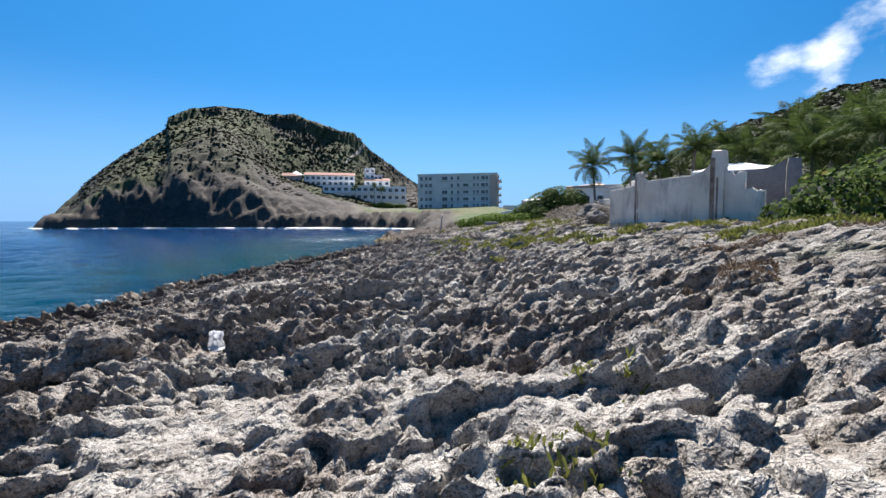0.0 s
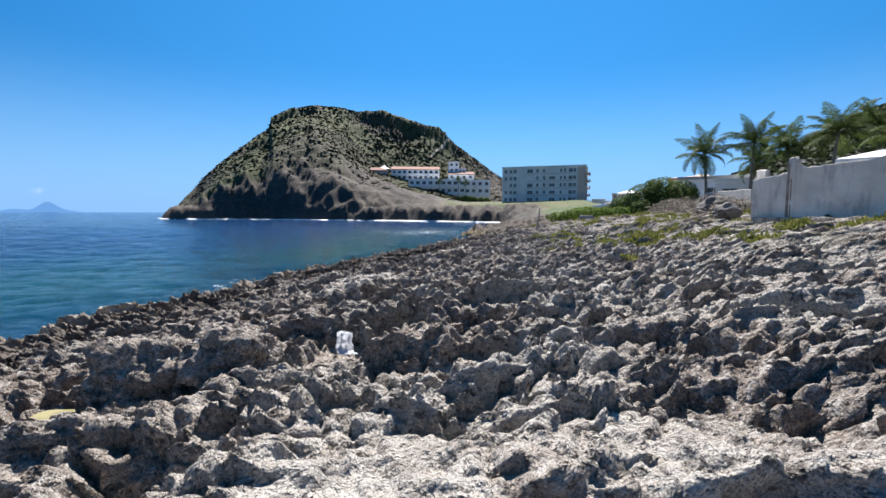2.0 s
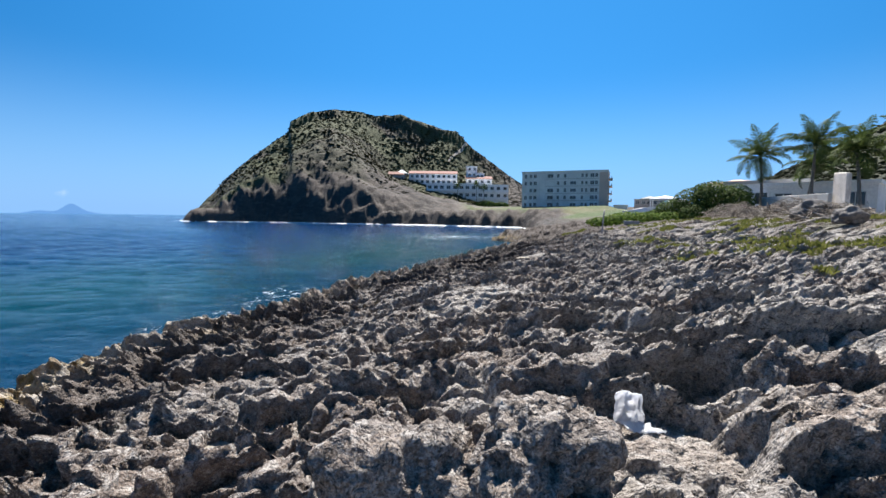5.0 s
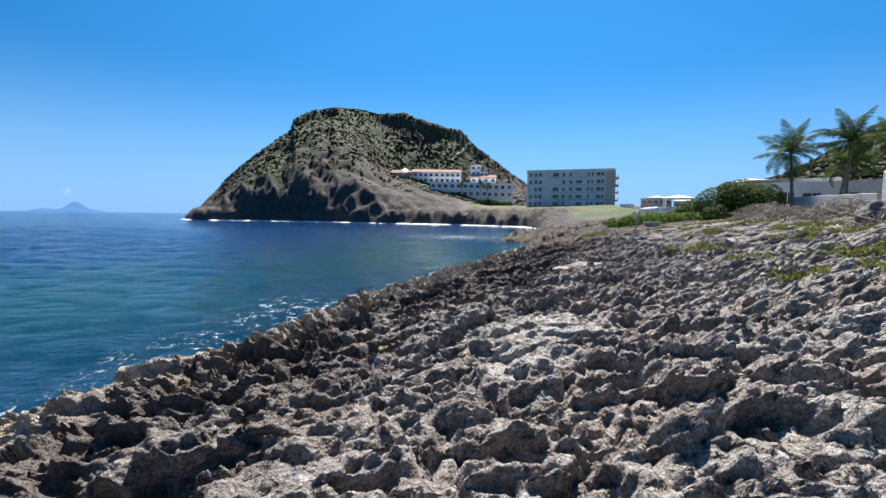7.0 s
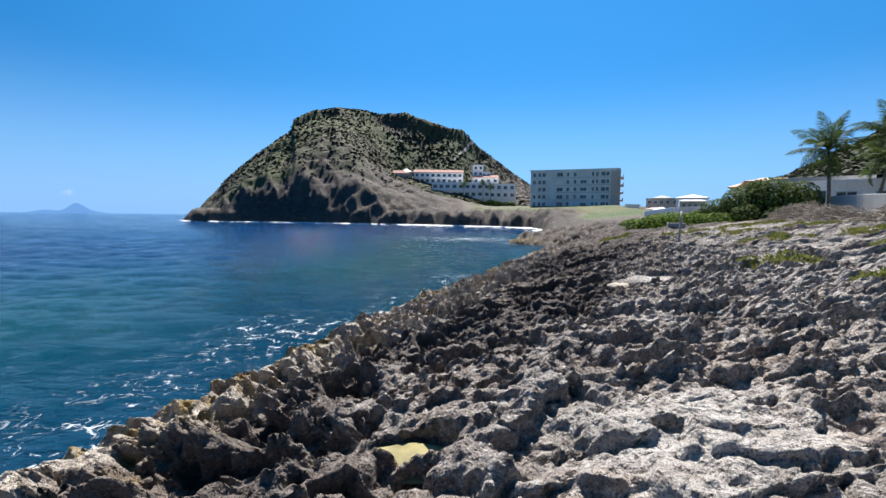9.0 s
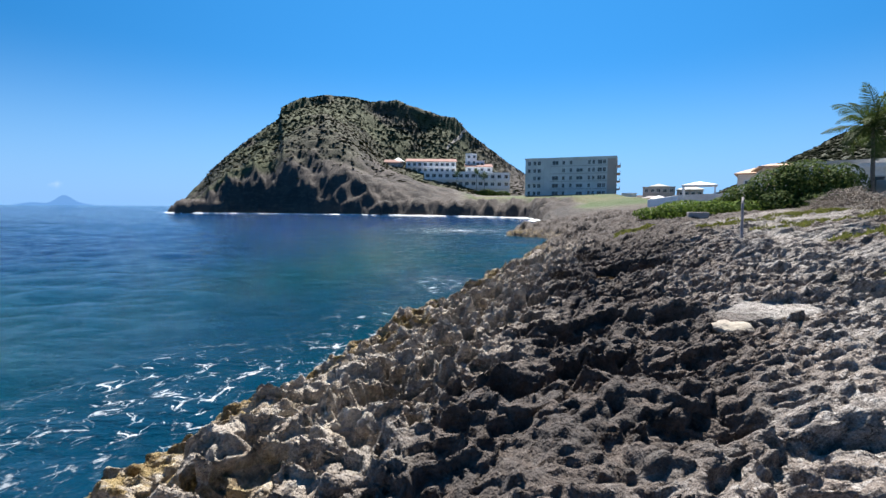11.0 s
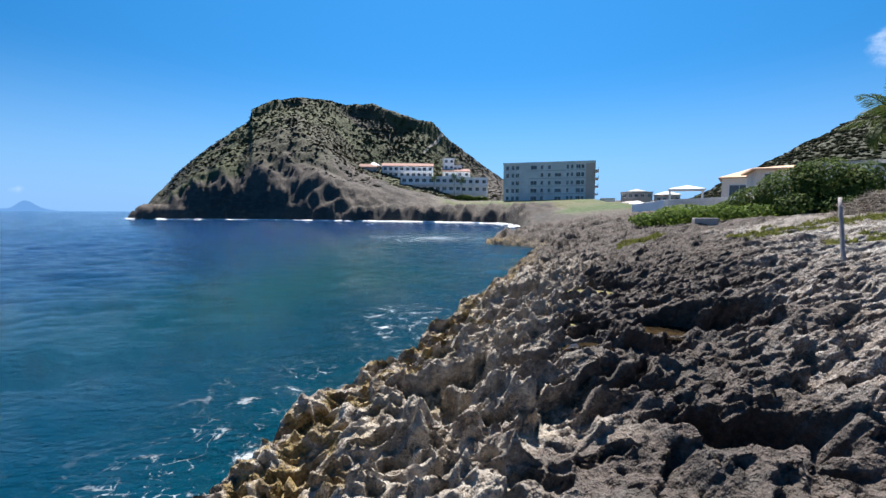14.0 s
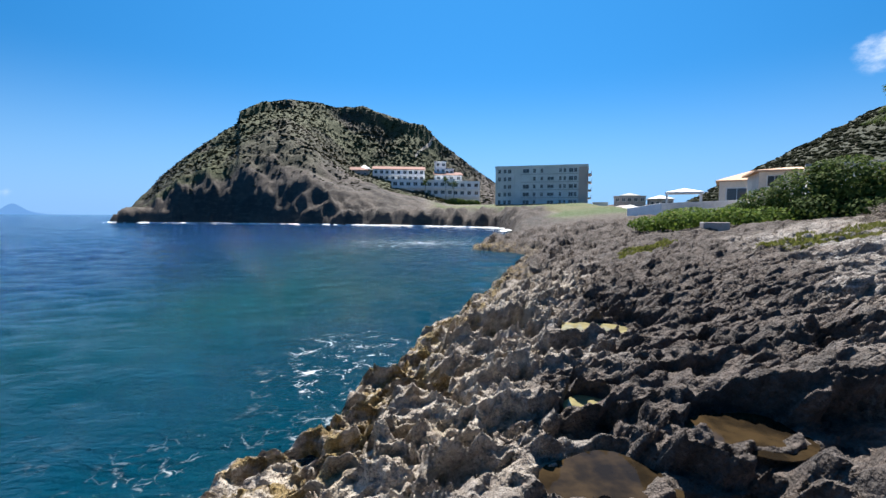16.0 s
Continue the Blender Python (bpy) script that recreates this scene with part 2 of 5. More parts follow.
WHITE = worn("white_render", (0.88, 0.87, 0.86), (0.82, 0.81, 0.80), 0.4, 0.75, 6, 0.1, 0.01, (0.62, 0.59, 0.56))
BEIGE = worn("beige_render", (0.80, 0.70, 0.59), (0.72, 0.62, 0.53), 0.5, 0.8, 6, 0.15, 0.01, (0.45, 0.38, 0.32))
GREYWALL = worn("grey_weathered_render", (0.76, 0.74, 0.73), (0.62, 0.61, 0.605), 0.25, 0.85, 3, 0.2, 0.02, (0.30, 0.28, 0.27))
PINKWALL = worn("pinkish_render", (0.60, 0.44, 0.38), (0.50, 0.40, 0.36), 0.25, 0.85, 3, 0.2, 0.02, (0.22, 0.18, 0.17))
DARKHOUSE = worn("dark_stained_render", (0.30, 0.27, 0.26), (0.38, 0.34, 0.31), 0.3, 0.85, 3, 0.2, 0.02)
# grey render with the wall's shade put into its base colour, plus stains
SHADEWALL = worn("shade_darkened_render", (0.24, 0.23, 0.24), (0.17, 0.165, 0.175), 0.8, 0.85, 12, 0.3, 0.01, (0.10, 0.10, 0.1))
CONCRETE = worn("concrete", (0.42, 0.41, 0.39), (0.34, 0.33, 0.31), 0.8, 0.85, 18, 0.3, 0.01, (0.22, 0.21, 0.2))
REDROOF = worn("red_roofing", (0.20, 0.065, 0.045), (0.17, 0.085, 0.065), 0.6, 0.8, 9, 0.3, 0.02)
ORANGEROOF = worn("orange_tile_roofing", (0.62, 0.39, 0.25), (0.56, 0.36, 0.24), 0.7, 0.8, 7, 0.4, 0.03, (0.46, 0.26, 0.17))
FRAME = worn("painted_frame", (0.72, 0.72, 0.71), (0.62, 0.62, 0.61), 2.0, 0.6, 30, 0.1, 0.003)
w = Mat("window_glass", 0.08, 0.0, 1.5)
w.color(w.mix(w.each(), (0.015, 0.018, 0.022), (0.06, 0.07, 0.08)))
GLASS = w.m
t_ = Mat("palm_bark", 0.9)
ringed = t_.noise(9.0, 4, 0.6, t_.stretch((0.6, 0.6, 3.0)))
t_.color(t_.mix(t_.span(ringed, 0.4, 0.6), (0.12, 0.10, 0.085), (0.26, 0.225, 0.19)))
t_.bump(ringed, 0.6, 0.03)
BARK = t_.m
FOAM = worn("white_foam", (0.84, 0.86, 0.88), (0.70, 0.75, 0.78), 0.8, 0.8, 6, 0.4, 0.05)


def thin_leaf(m, amount):
    """Lets light through a thin sheet, in its own colour."""
    tr, mx = m.t.nodes.new("ShaderNodeBsdfTranslucent"), m.t.nodes.new("ShaderNodeMixShader")
    m.t.links.new(m.b.inputs["Base Color"].links[0].from_socket, tr.inputs["Color"])
    mx.inputs[0].default_value = amount
    m.t.links.new(m.b.outputs[0], mx.inputs[1])
    m.t.links.new(tr.outputs[0], mx.inputs[2])
    m.t.links.new(mx.outputs[0], m.t.nodes["Material Output"].inputs["Surface"])


def leafy(name, a, b, dry, rough=0.5, through_light=0.38):
    m = Mat(name, rough)
    col = m.mix(m.island(), a, b)
    m.color(m.mix(m.span(m.math("ADD", m.island(), m.math("MULTIPLY", m.noise(1.3, 3), 0.5)), 1.18, 1.36), col, dry))
    m.b.inputs["Specular IOR Level"].default_value = 0.12
    thin_leaf(m, through_light)
    return m.m


PALMLEAF = leafy("palm_leaflet", (0.036, 0.062, 0.016), (0.09, 0.118, 0.034), (0.20, 0.175, 0.07), 0.62)
GRAPELEAF = leafy("sea_grape_leaf", (0.030, 0.056, 0.015), (0.10, 0.14, 0.034), (0.20, 0.13, 0.06), 0.72)
VINELEAF = leafy("low_creeper_leaf", (0.0595, 0.1105, 0.0187), (0.136, 0.187, 0.034), (0.2125, 0.187, 0.0595), 0.75)
MATLEAF = leafy("mat_plant_leaf", (0.11, 0.125, 0.03), (0.20, 0.20, 0.058), (0.23, 0.19, 0.09), 0.85)
DRYTWIG = leafy("dry_brown_shrub", (0.085, 0.0595, 0.0425), (0.1445, 0.102, 0.07225), (0.187, 0.136, 0.0935), 0.85)
SCRUB = leafy("hill_scrub", (0.036, 0.041, 0.016), (0.064, 0.064, 0.027), (0.08, 0.068, 0.04), 0.9, 0.7)
WOODS = leafy("hill_wood_leaf", (0.016, 0.022, 0.009), (0.028, 0.034, 0.014), (0.038, 0.038, 0.02), 0.9, 0.45)
HEDGE = leafy("hedge_leaf", (0.04675, 0.085, 0.0187), (0.1105, 0.1615, 0.034), (0.17, 0.17, 0.0595), 0.6)
bw = Mat("dead_brushwood", 0.85)
bw.color(bw.mix(bw.island(), (0.095, 0.075, 0.06), (0.30, 0.26, 0.22)))
BRUSHWOOD = bw.m
DRIFT = worn("bleached_driftwood", (0.42, 0.37, 0.32), (0.30, 0.26, 0.22), 4, 0.85, 40, 0.5, 0.01)
POLEWOOD = worn("weathered_stake_wood", (0.30, 0.27, 0.27), (0.20, 0.18, 0.185), 5, 0.8, 60, 0.5, 0.01, (0.12, 0.10, 0.1))
BOULDER = worn("dark_boulder", (0.16, 0.145, 0.135), (0.085, 0.078, 0.076), 3, 0.9, 14, 0.9, 0.05, (0.22, 0.205, 0.19))
PALEROCK = worn("pale_limestone", (0.40, 0.35, 0.28), (0.28, 0.24, 0.20), 4, 0.9, 18, 0.9, 0.04, (0.16, 0.13, 0.11))
bg = Mat("white_plastic", 0.35)
bg.color(bg.mix(bg.noise(14.0, 4), (0.88, 0.88, 0.90), (0.78, 0.80, 0.84)))
thin_leaf(bg, 0.7)
BAG = bg.m
p_ = Mat("still_pool", 0.04, 0.0, 1.333)
p_.color(p_.mix(p_.span(p_.noise(3.5, 5), 0.35, 0.65), (0.27, 0.235, 0.12), (0.17, 0.15, 0.078)))
p_.b.inputs["Specular IOR Level"].default_value = 0.12
p_.bump(p_.noise(9.0, 2), 0.05, 0.01)
POOL = p_.m
# brownish pool water, its colour taken near black for the shadow over it
q_ = Mat("shaded_pool", 0.05, 0.0, 1.333)
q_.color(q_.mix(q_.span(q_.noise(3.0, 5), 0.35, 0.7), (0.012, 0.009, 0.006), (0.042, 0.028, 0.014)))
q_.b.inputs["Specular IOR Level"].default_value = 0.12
SHADEPOOL = q_.m
SAND = worn("pale_sand", (0.33, 0.29, 0.24), (0.26, 0.23, 0.19), 5, 0.9, 60, 0.9, 0.015)
STEEL = worn("galvanised_steel", (0.5, 0.5, 0.52), (0.4, 0.4, 0.42), 6, 0.4, 40, 0.1, 0.003, None, 0.8)
h_ = bpy.data.materials.new("hazy_distance")
h_.use_nodes = True
h_.node_tree.nodes.clear()
he, ho = h_.node_tree.nodes.new("ShaderNodeEmission"), h_.node_tree.nodes.new("ShaderNodeOutputMaterial")
he.inputs[0].default_value, he.inputs[1].default_value = (0.072, 0.164, 0.336, 1), 1.0
h_.node_tree.links.new(he.outputs[0], ho.inputs[0])
HAZE = h_


# ---- mesh tools ----
def mesh_of(name, verts, faces, material, smooth=False):
    me = bpy.data.meshes.new(name)
    me.from_pydata([tuple(map(float, v)) for v in verts], [], faces)
    me.materials.append(material)
    if smooth:
        me.polygons.foreach_set("use_smooth", [True] * len(me.polygons))
    me.update()
    return me


def thing(name, label, category, at=(0, 0, 0), rz=0.0, group="", kind=""):
    ob = new(name)
    ob.matrix_world = pose(*at, 0, 0, rz)
    return tagged(ob, label, category, group, kind)


def piece(name, me, parent, m=None, label=""):
    ob = new(name, me)
    ob.parent = parent
    if m is not None:
        ob.matrix_basis = m
    return tagged(ob, label) if label else ob


def boxes(list_of_boxes):
    """Verts and faces of boxes given as (x0, y0, z0, x1, y1, z1)."""
    v, f = [], []
    for x0, y0, z0, x1, y1, z1 in list_of_boxes:
        k = len(v)
        v += [(x0, y0, z0), (x1, y0, z0), (x1, y1, z0), (x0, y1, z0), (x0, y0, z1), (x1, y0, z1), (x1, y1, z1), (x0, y1, z1)]
        f += [(k, k + 3, k + 2, k + 1), (k + 4, k + 5, k + 6, k + 7), (k, k + 1, k + 5, k + 4), (k + 1, k + 2, k + 6, k + 5),
              (k + 2, k + 3, k + 7, k + 6), (k + 3, k, k + 4, k + 7)]
    return v, f


def tube(points, radii, sides=8):
    v, f = [], []
    n = len(points)
    for i, (p, r) in enumerate(zip(points, radii)):
        p = Vector(p)
        t = (Vector(points[min(i + 1, n - 1)]) - Vector(points[max(i - 1, 0)])).normalized()
        u = t.cross(Vector((0, 1, 0.13))).normalized()
        w2 = t.cross(u)
        for k in range(sides):
            a2 = 2 * math.pi * k / sides
            v.append(tuple(p + (u * math.cos(a2) + w2 * math.sin(a2)) * r))
    for i in range(n - 1):
        for k in range(sides):
            k2 = (k + 1) % sides
            f.append((i * sides + k, i * sides + k2, (i + 1) * sides + k2, (i + 1) * sides + k))
    f.append(tuple(range(sides))[::-1])
    f.append(tuple((n - 1) * sides + k for k in range(sides)))
    return v, f


# ---- lattice noise for the relief ----
def hashed(i, j, seed):
    h = (i.astype(np.int64) * 374761393 + j.astype(np.int64) * 668265263 + seed * 974634777) & 0xFFFFFFFF
    h = ((h ^ (h >> 13)) * 1274126177) & 0xFFFFFFFF
    return (((h ^ (h >> 16)) & 0xFFFFFF) / float(0xFFFFFF)).astype(np.float32)


def pn(x, y, seed=0):
    """Gradient noise, about -1 to 1."""
    i, j = np.floor(x), np.floor(y)
    fx, fy = x - i, y - j
    u, v = fx * fx * fx * (fx * (fx * 6 - 15) + 10), fy * fy * fy * (fy * (fy * 6 - 15) + 10)

    def corner(a2, b2):
        ang = hashed(i + a2, j + b2, seed) * 6.28318
        return np.cos(ang) * (fx - a2) + np.sin(ang) * (fy - b2)

    lo = corner(0, 0) * (1 - u) + corner(1, 0) * u
    hi = corner(0, 1) * (1 - u) + corner(1, 1) * u
    return 1.5 * (lo * (1 - v) + hi * v)


def cells(x, y, seed=0):
    """Distance to the nearest of one random point a cell."""
    i, j = np.floor(x), np.floor(y)
    best = np.full(x.shape, 9.0, np.float32)
    for a2 in (-1, 0, 1):
        for b2 in (-1, 0, 1):
            px, py = i + a2 + hashed(i + a2, j + b2, seed), j + b2 + hashed(i + a2, j + b2, seed + 7)
            best = np.minimum(best, np.hypot(px - x, py - y))
    return best


def step(lo, hi, v):
    t = np.clip((v - lo) / (hi - lo), 0, 1)
    return t * t * (3 - 2 * t)


# ---- the lie of the land ----
COAST = [(-9, -70), (-7.3, 2), (-6.9, 9), (-6.7, 13), (-6.3, 16), (-5.6, 19), (-4.95, 20.6), (-4.65, 21.8), (-4.1, 23.6), (-3.6, 25), (-3.0, 26.8), (-2.3, 28.5), (-1.55, 30.6),
         (-0.75, 32.7), (0.25, 34.9), (1.3, 37.6), (2.7, 41), (4.5, 45.2), (6.6, 51.5), (9.0, 57.5), (11.3, 63), (10.2, 67), (7.4, 70), (8.2, 73.5), (13, 82),
         (18.5, 98), (23, 120), (27, 140), (26, 152), (16, 164), (3, 175), (-17, 184), (-40, 194), (-66, 203), (-88, 205),
         (-108, 207), (-126, 240), (-171, 330), (-230, 460)]


def inland(x, y):
    """Metres from the waterline, positive on land."""
    best, inside = np.full(x.shape, 1e9, np.float32), np.zeros(x.shape, bool)
    ring = COAST + [(900, 460), (900, -70)]
    for n, (x0, y0) in enumerate(ring):
        x1, y1 = ring[(n + 1) % len(ring)]
        if n < len(COAST) - 1:
            dx, dy = x1 - x0, y1 - y0
            k = np.clip(((x - x0) * dx + (y - y0) * dy) / (dx * dx + dy * dy), 0, 1)
            best = np.minimum(best, np.hypot(x - x0 - k * dx, y - y0 - k * dy))
        cross = ((y0 > y) != (y1 > y))
        with np.errstate(divide="ignore", invalid="ignore"):
            inside ^= cross & (x < (x1 - x0) * (y - y0) / (y1 - y0 if y1 != y0 else 1e-9) + x0)
    return np.where(inside, best, -best)


RIDGE_X = (-200, -180, -171, -169, -151, -135, -120, -105, -103, -87, -74, -58, -44, -27, -8.5, 12, 18, 25, 37, 55, 75, 100, 140)
RIDGE_Z = (0, 0, 0, 8, 28, 40.5, 50.5, 61, 68, 75, 76.6, 75, 72, 72, 66, 62, 55.5, 48, 41.5, 28.7, 15, 9, 9)
INNER_X = (90, 130, 181, 205, 230, 250, 289, 325, 368, 450, 600)
INNER_Z = (0, 4, 29, 40, 54, 62, 75, 90, 98, 92, 70)


def lie(x, y):
    """Smooth height of the land, and the distance inland."""
    d = inland(x, y)
    dw = d + np.where(y < 120, 0.42 * pn(x / 1.7, y / 1.7, 3) + 0.20 * pn(x / 0.6, y / 0.6, 4), 1.6 * pn(x / 7, y / 7, 5) + 0.8 * pn(x / 2.7, y / 2.7, 6))
    h_near = np.interp(dw - 0.9 * step(29, 18, y) * step(1.0, 3.0, dw), (-6, -2, -0.4, 0.0, 0.15, 1.05, 1.35, 2.2, 3.8, 5.8, 8.3, 10.8, 17.8, 30, 60, 200), (-4, -1.8, -0.9, 0.08, 0.28, 0.46, 0.84, 1.0, 1.28, 1.55, 1.80, 2.10, 2.95, 3.1, 3.4, 4.0))
    h_near = h_near + 0.30 * step(26, 34, y) * step(4, 8, d)
    h_far = np.interp(dw, (-6, -1, 0, 0.6, 2, 5, 8, 20, 50, 120), (-4, -1.5, 0.0, 1.5, 3.4, 4.3, 4.6, 5.6, 8.2, 9.5))
    low = step(58, 72, x - (y - 164) * 0.3) * step(235, 215, y)
    h_far = h_far * (1 - low) + np.minimum(h_far, 3.3) * low
    k = step(96, 140, y)
    h = h_near * (1 - k) + h_far * k
    # the headland across the cove, rising from a sea cliff to its crest
    reach = np.maximum(y - 20, 30)
    xr = 1 + (x - 1) * 310 / reach
    ys = np.interp(xr, (-180, -112, -33, 5, 56, 67, 120), (207, 204, 184, 175, 158, 152, 150))
    yr = np.interp(xr, (-175, -130, -80, -40), (228, 258, 302, 330))
    sl = (y - ys) / (yr - ys)
    top = np.interp(xr, RIDGE_X, RIDGE_Z) * (yr - 8) / 322
    cliff = np.interp(xr, (-175, -150, -120, -60, -30, 0, 30, 60, 110), (4, 12, 17, 19, 15, 8, 5, 4.5, 4.5)) * np.clip(top / 30, 0, 1)
    p_sea = np.interp(sl, (-0.02, 0, 0.012, 0.10, 0.22, 1), (0, 0, 0.16, 0.62, 1, 1))
    wall = step(-75, -25, xr)
    rise = np.interp(sl, (0, 0.04, 0.15, 0.45, 0.80, 0.87, 1.0, 1.3), (0, 0, 0.11, 0.44, 0.80, 0.93, 1.0, 0.85)) * (1 - wall)
    rise = rise + wall * np.interp(sl, (0, 0.10, 0.5, 0.62, 0.80, 0.86, 0.895, 1.0, 1.3), (0, 0, 0.10, 0.22, 0.64, 0.80, 0.95, 1.0, 0.85))
    crest = np.clip(step(-112, -104, xr) * step(-62, -76, xr), 0, 1)
    rise = rise * (1 - crest) + crest * np.where(sl < 0.8, np.minimum(rise, 0.80), np.interp(sl, (0.80, 0.865, 0.90, 1.0, 1.3), (0.78, 0.84, 0.96, 1.0, 0.85)))
    head = cliff * p_sea + np.maximum(top - cliff, 0) * rise
    on = (sl > 0) & (y > 140) & (top > 1)
    gully = (0.5 - np.abs(pn(xr / 24 + 0.5 * pn(x / 30, y / 30, 17), y / 45, 14))) * 3.8 + (0.45 - np.abs(pn(x / 9 + 0.4 * pn(x / 12, y / 12, 80), y / 7, 18))) * 1.5 + 0.8 * pn(x / 4, y / 3, 79)
    rough = np.where(on, step(0.0, 0.06, sl) * step(0.75, 0.12, sl) * gully * np.clip(top / 40, 0, 1), 0)
    rough = rough + np.where(on, step(0, 0.1, sl) * (2.6 * pn(x / 19, y / 19, 11) + 0.9 * pn(x / 7, y / 7, 12) + 0.28 * pn(x / 3, y / 3, 13)) * np.clip(top / 45, 0, 1) * (1 - 0.6 * step(0.85, 1, sl)), 0)
    rough = rough * (1 - 0.5 * wall * (1 - step(0.6, 0.8, sl)))
    h = np.where(on & (xr < 130), np.maximum(h, head + rough), h)
    # the hill inland
    xi = 1 + (x - 1) * 230 / reach
    hill2 = np.interp(xi, INNER_X, INNER_Z) * np.interp((y - 20) / 230, (0.3, 0.5, 1.0, 1.4), (0, 0.12, 1.0, 0.9))
    hill2 = hill2 + np.where(hill2 > 5, 1.6 * pn(x / 15, y / 15, 15) + 0.8 * pn(x / 5, y / 5, 16), 0)
    return np.maximum(h, np.where(x > 60, hill2, -99)), d, dw, sl, xr, on, hill2


# last figure: 1 where the pool's shadow is put into its water colour
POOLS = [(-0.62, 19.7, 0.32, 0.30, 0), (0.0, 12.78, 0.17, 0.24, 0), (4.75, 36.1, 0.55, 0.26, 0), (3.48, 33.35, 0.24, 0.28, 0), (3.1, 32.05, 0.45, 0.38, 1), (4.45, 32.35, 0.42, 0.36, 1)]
SANDY = [(-0.78, 14.1, 0.14, 0.14), (-1.7, 15.3, 0.12, 0.12), (1.3, 19.4, 0.14, 0.12), (2.6, 20.6, 0.15, 0.10)]
# hollows: place, half length and half width, turn in degrees, depth
HOLES = [(2.02, 13.62, 0.42, 0.62, 0, 0.24), (3.2, 28.8, 0.60, 0.42, -8, 0.50), (2.55, 14.2, 0.38, 0.30, 10, 0.30), (3.35, 12.9, 0.36, 0.30, 0, 0.16), (0.6, 18.2, 0.35, 0.3, 0, 0.15),
         (5.0, 31.9, 0.95, 0.36, 6, 0.42), (3.45, 31.6, 0.85, 0.38, -22, 0.36), (1.75, 25.4, 0.80, 0.22, -16, 0.30), (0.55, 25.0, 0.35, 0.28, 0, 0.28), (3.3, 26.9, 0.34, 0.24, 0, 0.25),
         (-0.2, 13.0, 0.4, 0.33, 0, 0.2), (3.4, 37.6, 1.0, 0.7, 30, 0.55), (1.9, 29.6, 0.6, 0.3, 8, 0.3)]


BED = {}


def bed_level(px, py):
    """Level of the shelf at a pool, worked out once."""
    if (px, py) not in BED:
        BED[px, py] = float(lie(np.array([px]), np.array([py]))[0][0])
    return BED[px, py]


def karst_at(x, y, d, slab, patch, shelf, grassy):
    """Relief of the limestone: sharp-crested scoops near the sea, crumbly knobs and ledges behind."""
    wx, wy = x + 0.13 * pn(x / 0.55, y / 0.55, 31) + 0.05 * pn(x / 0.2, y / 0.2, 28), y + 0.13 * pn(x / 0.55, y / 0.55, 32) + 0.05 * pn(x / 0.2, y / 0.2, 29)
    sea_side = step(6.5, 2.5, d + 1.2 * pn(x / 2.1, y / 2.1, 56))
    gate = step(-0.45, 0.3, pn(x / 2.3, y / 1.9, 39))
    gate2 = step(-0.35, 0.35, pn(x / 1.1, y / 0.9, 33))

    def scoop(size, seed):
        """Smooth concave hollows that meet in sharp crests."""
        return 1 - np.minimum(1, cells(wx / size, wy / (size * 0.8), seed) / 0.72) ** 2

    def well(shape):
        """The same hollow with a flatter floor and a thin rim."""
        return 1 - (1 - shape) ** 2.2

    def pits(size, seed, lo, hi):
        """Uneven hollows with steep walls and flat floors."""
        n1 = pn(wx / size, wy / (size * 0.82), seed) + 0.55 * pn(wx / (size * 0.47), wy / (size * 0.4), seed + 1) + 0.28 * pn(wx / (size * 0.2), wy / (size * 0.2), seed + 2)
        return step(lo, hi, n1)

    rel = 0.16 * (0.28 - np.abs(pn(wx / 1.5, wy / 1.2, 38))) + 0.11 * pn(wx / 0.75, wy / 0.6, 44)
    rel = rel - (0.15 + 0.13 * sea_side) * pits(1.25, 101, 0.27, 0.38) - (0.09 + 0.08 * sea_side) * pits(0.5, 111, 0.18, 0.29) * (0.3 + 0.7 * gate)
    big, mid, small = scoop(0.60, 34), scoop(0.27, 35), scoop(0.125, 36)
    rel = rel - sea_side * ((0.20 + 0.08 * step(27, 31, y)) * (well(big) - 0.6) * gate2 + 0.15 * (well(mid) - 0.6) + 0.05 * (small - 0.4))
    rel = rel + (1 - sea_side) * (0.085 * (mid - 0.5) + 0.075 * (small - 0.5) - 0.07 * step(0.25, 0.55, big) * gate2)
    # ledges that step up away from the water's side of the bedding
    run = wy / 0.85 + 0.45 * pn(x / 1.6, y / 1.1, 37) + 0.12 * x
    saw = run - np.floor(run)
    rel = rel + (1 - sea_side) * 0.13 * (step(0.0, 0.07, saw) * (1 - saw) - 0.45) * (step(-0.2, 0.35, pn(x / 2.9, y / 2.2, 55)) + 2.2 * np.exp(-((x - 3.2) ** 2 + (y - 15.6) ** 2) / 3.5))
    rel = rel + 0.05 * pn(wx / 0.2, wy / 0.17, 47) + 0.038 * pn(x / 0.085, y / 0.08, 40)
    coarse = np.clip(step(30, 48, y) + step(7, 12, x), 0, 1)
    rel = rel + coarse * (0.34 * (0.35 - np.abs(pn(x / 2.2, y / 1.5, 49))) + 0.16 * pn(x / 0.9, y / 0.8, 50)) + step(46, 60, y) * step(110, 85, y) * (0.7 * (0.4 - np.abs(pn(x / 4, y / 2.6, 63))) + 0.5 * pn(x / 1.5, y / 1.2, 64))
    bedded = 0.035 * pn((x + 0.5 * y) / 0.14, (y - 0.5 * x) / 0.9, 53) + 0.03 * pn(x / 0.3, y / 0.3, 54)
    amount = shelf * (1 - 0.6 * slab) * (1 - 0.5 * grassy) * (1.0 + 0.25 * step(5.5, 2, d)) * (1 - 0.94 * patch) * (1 - 0.35 * step(2.6, 1.2, d))
    amount = amount * (1 - 0.3 * step(6, 9, x) * step(26, 32, y))
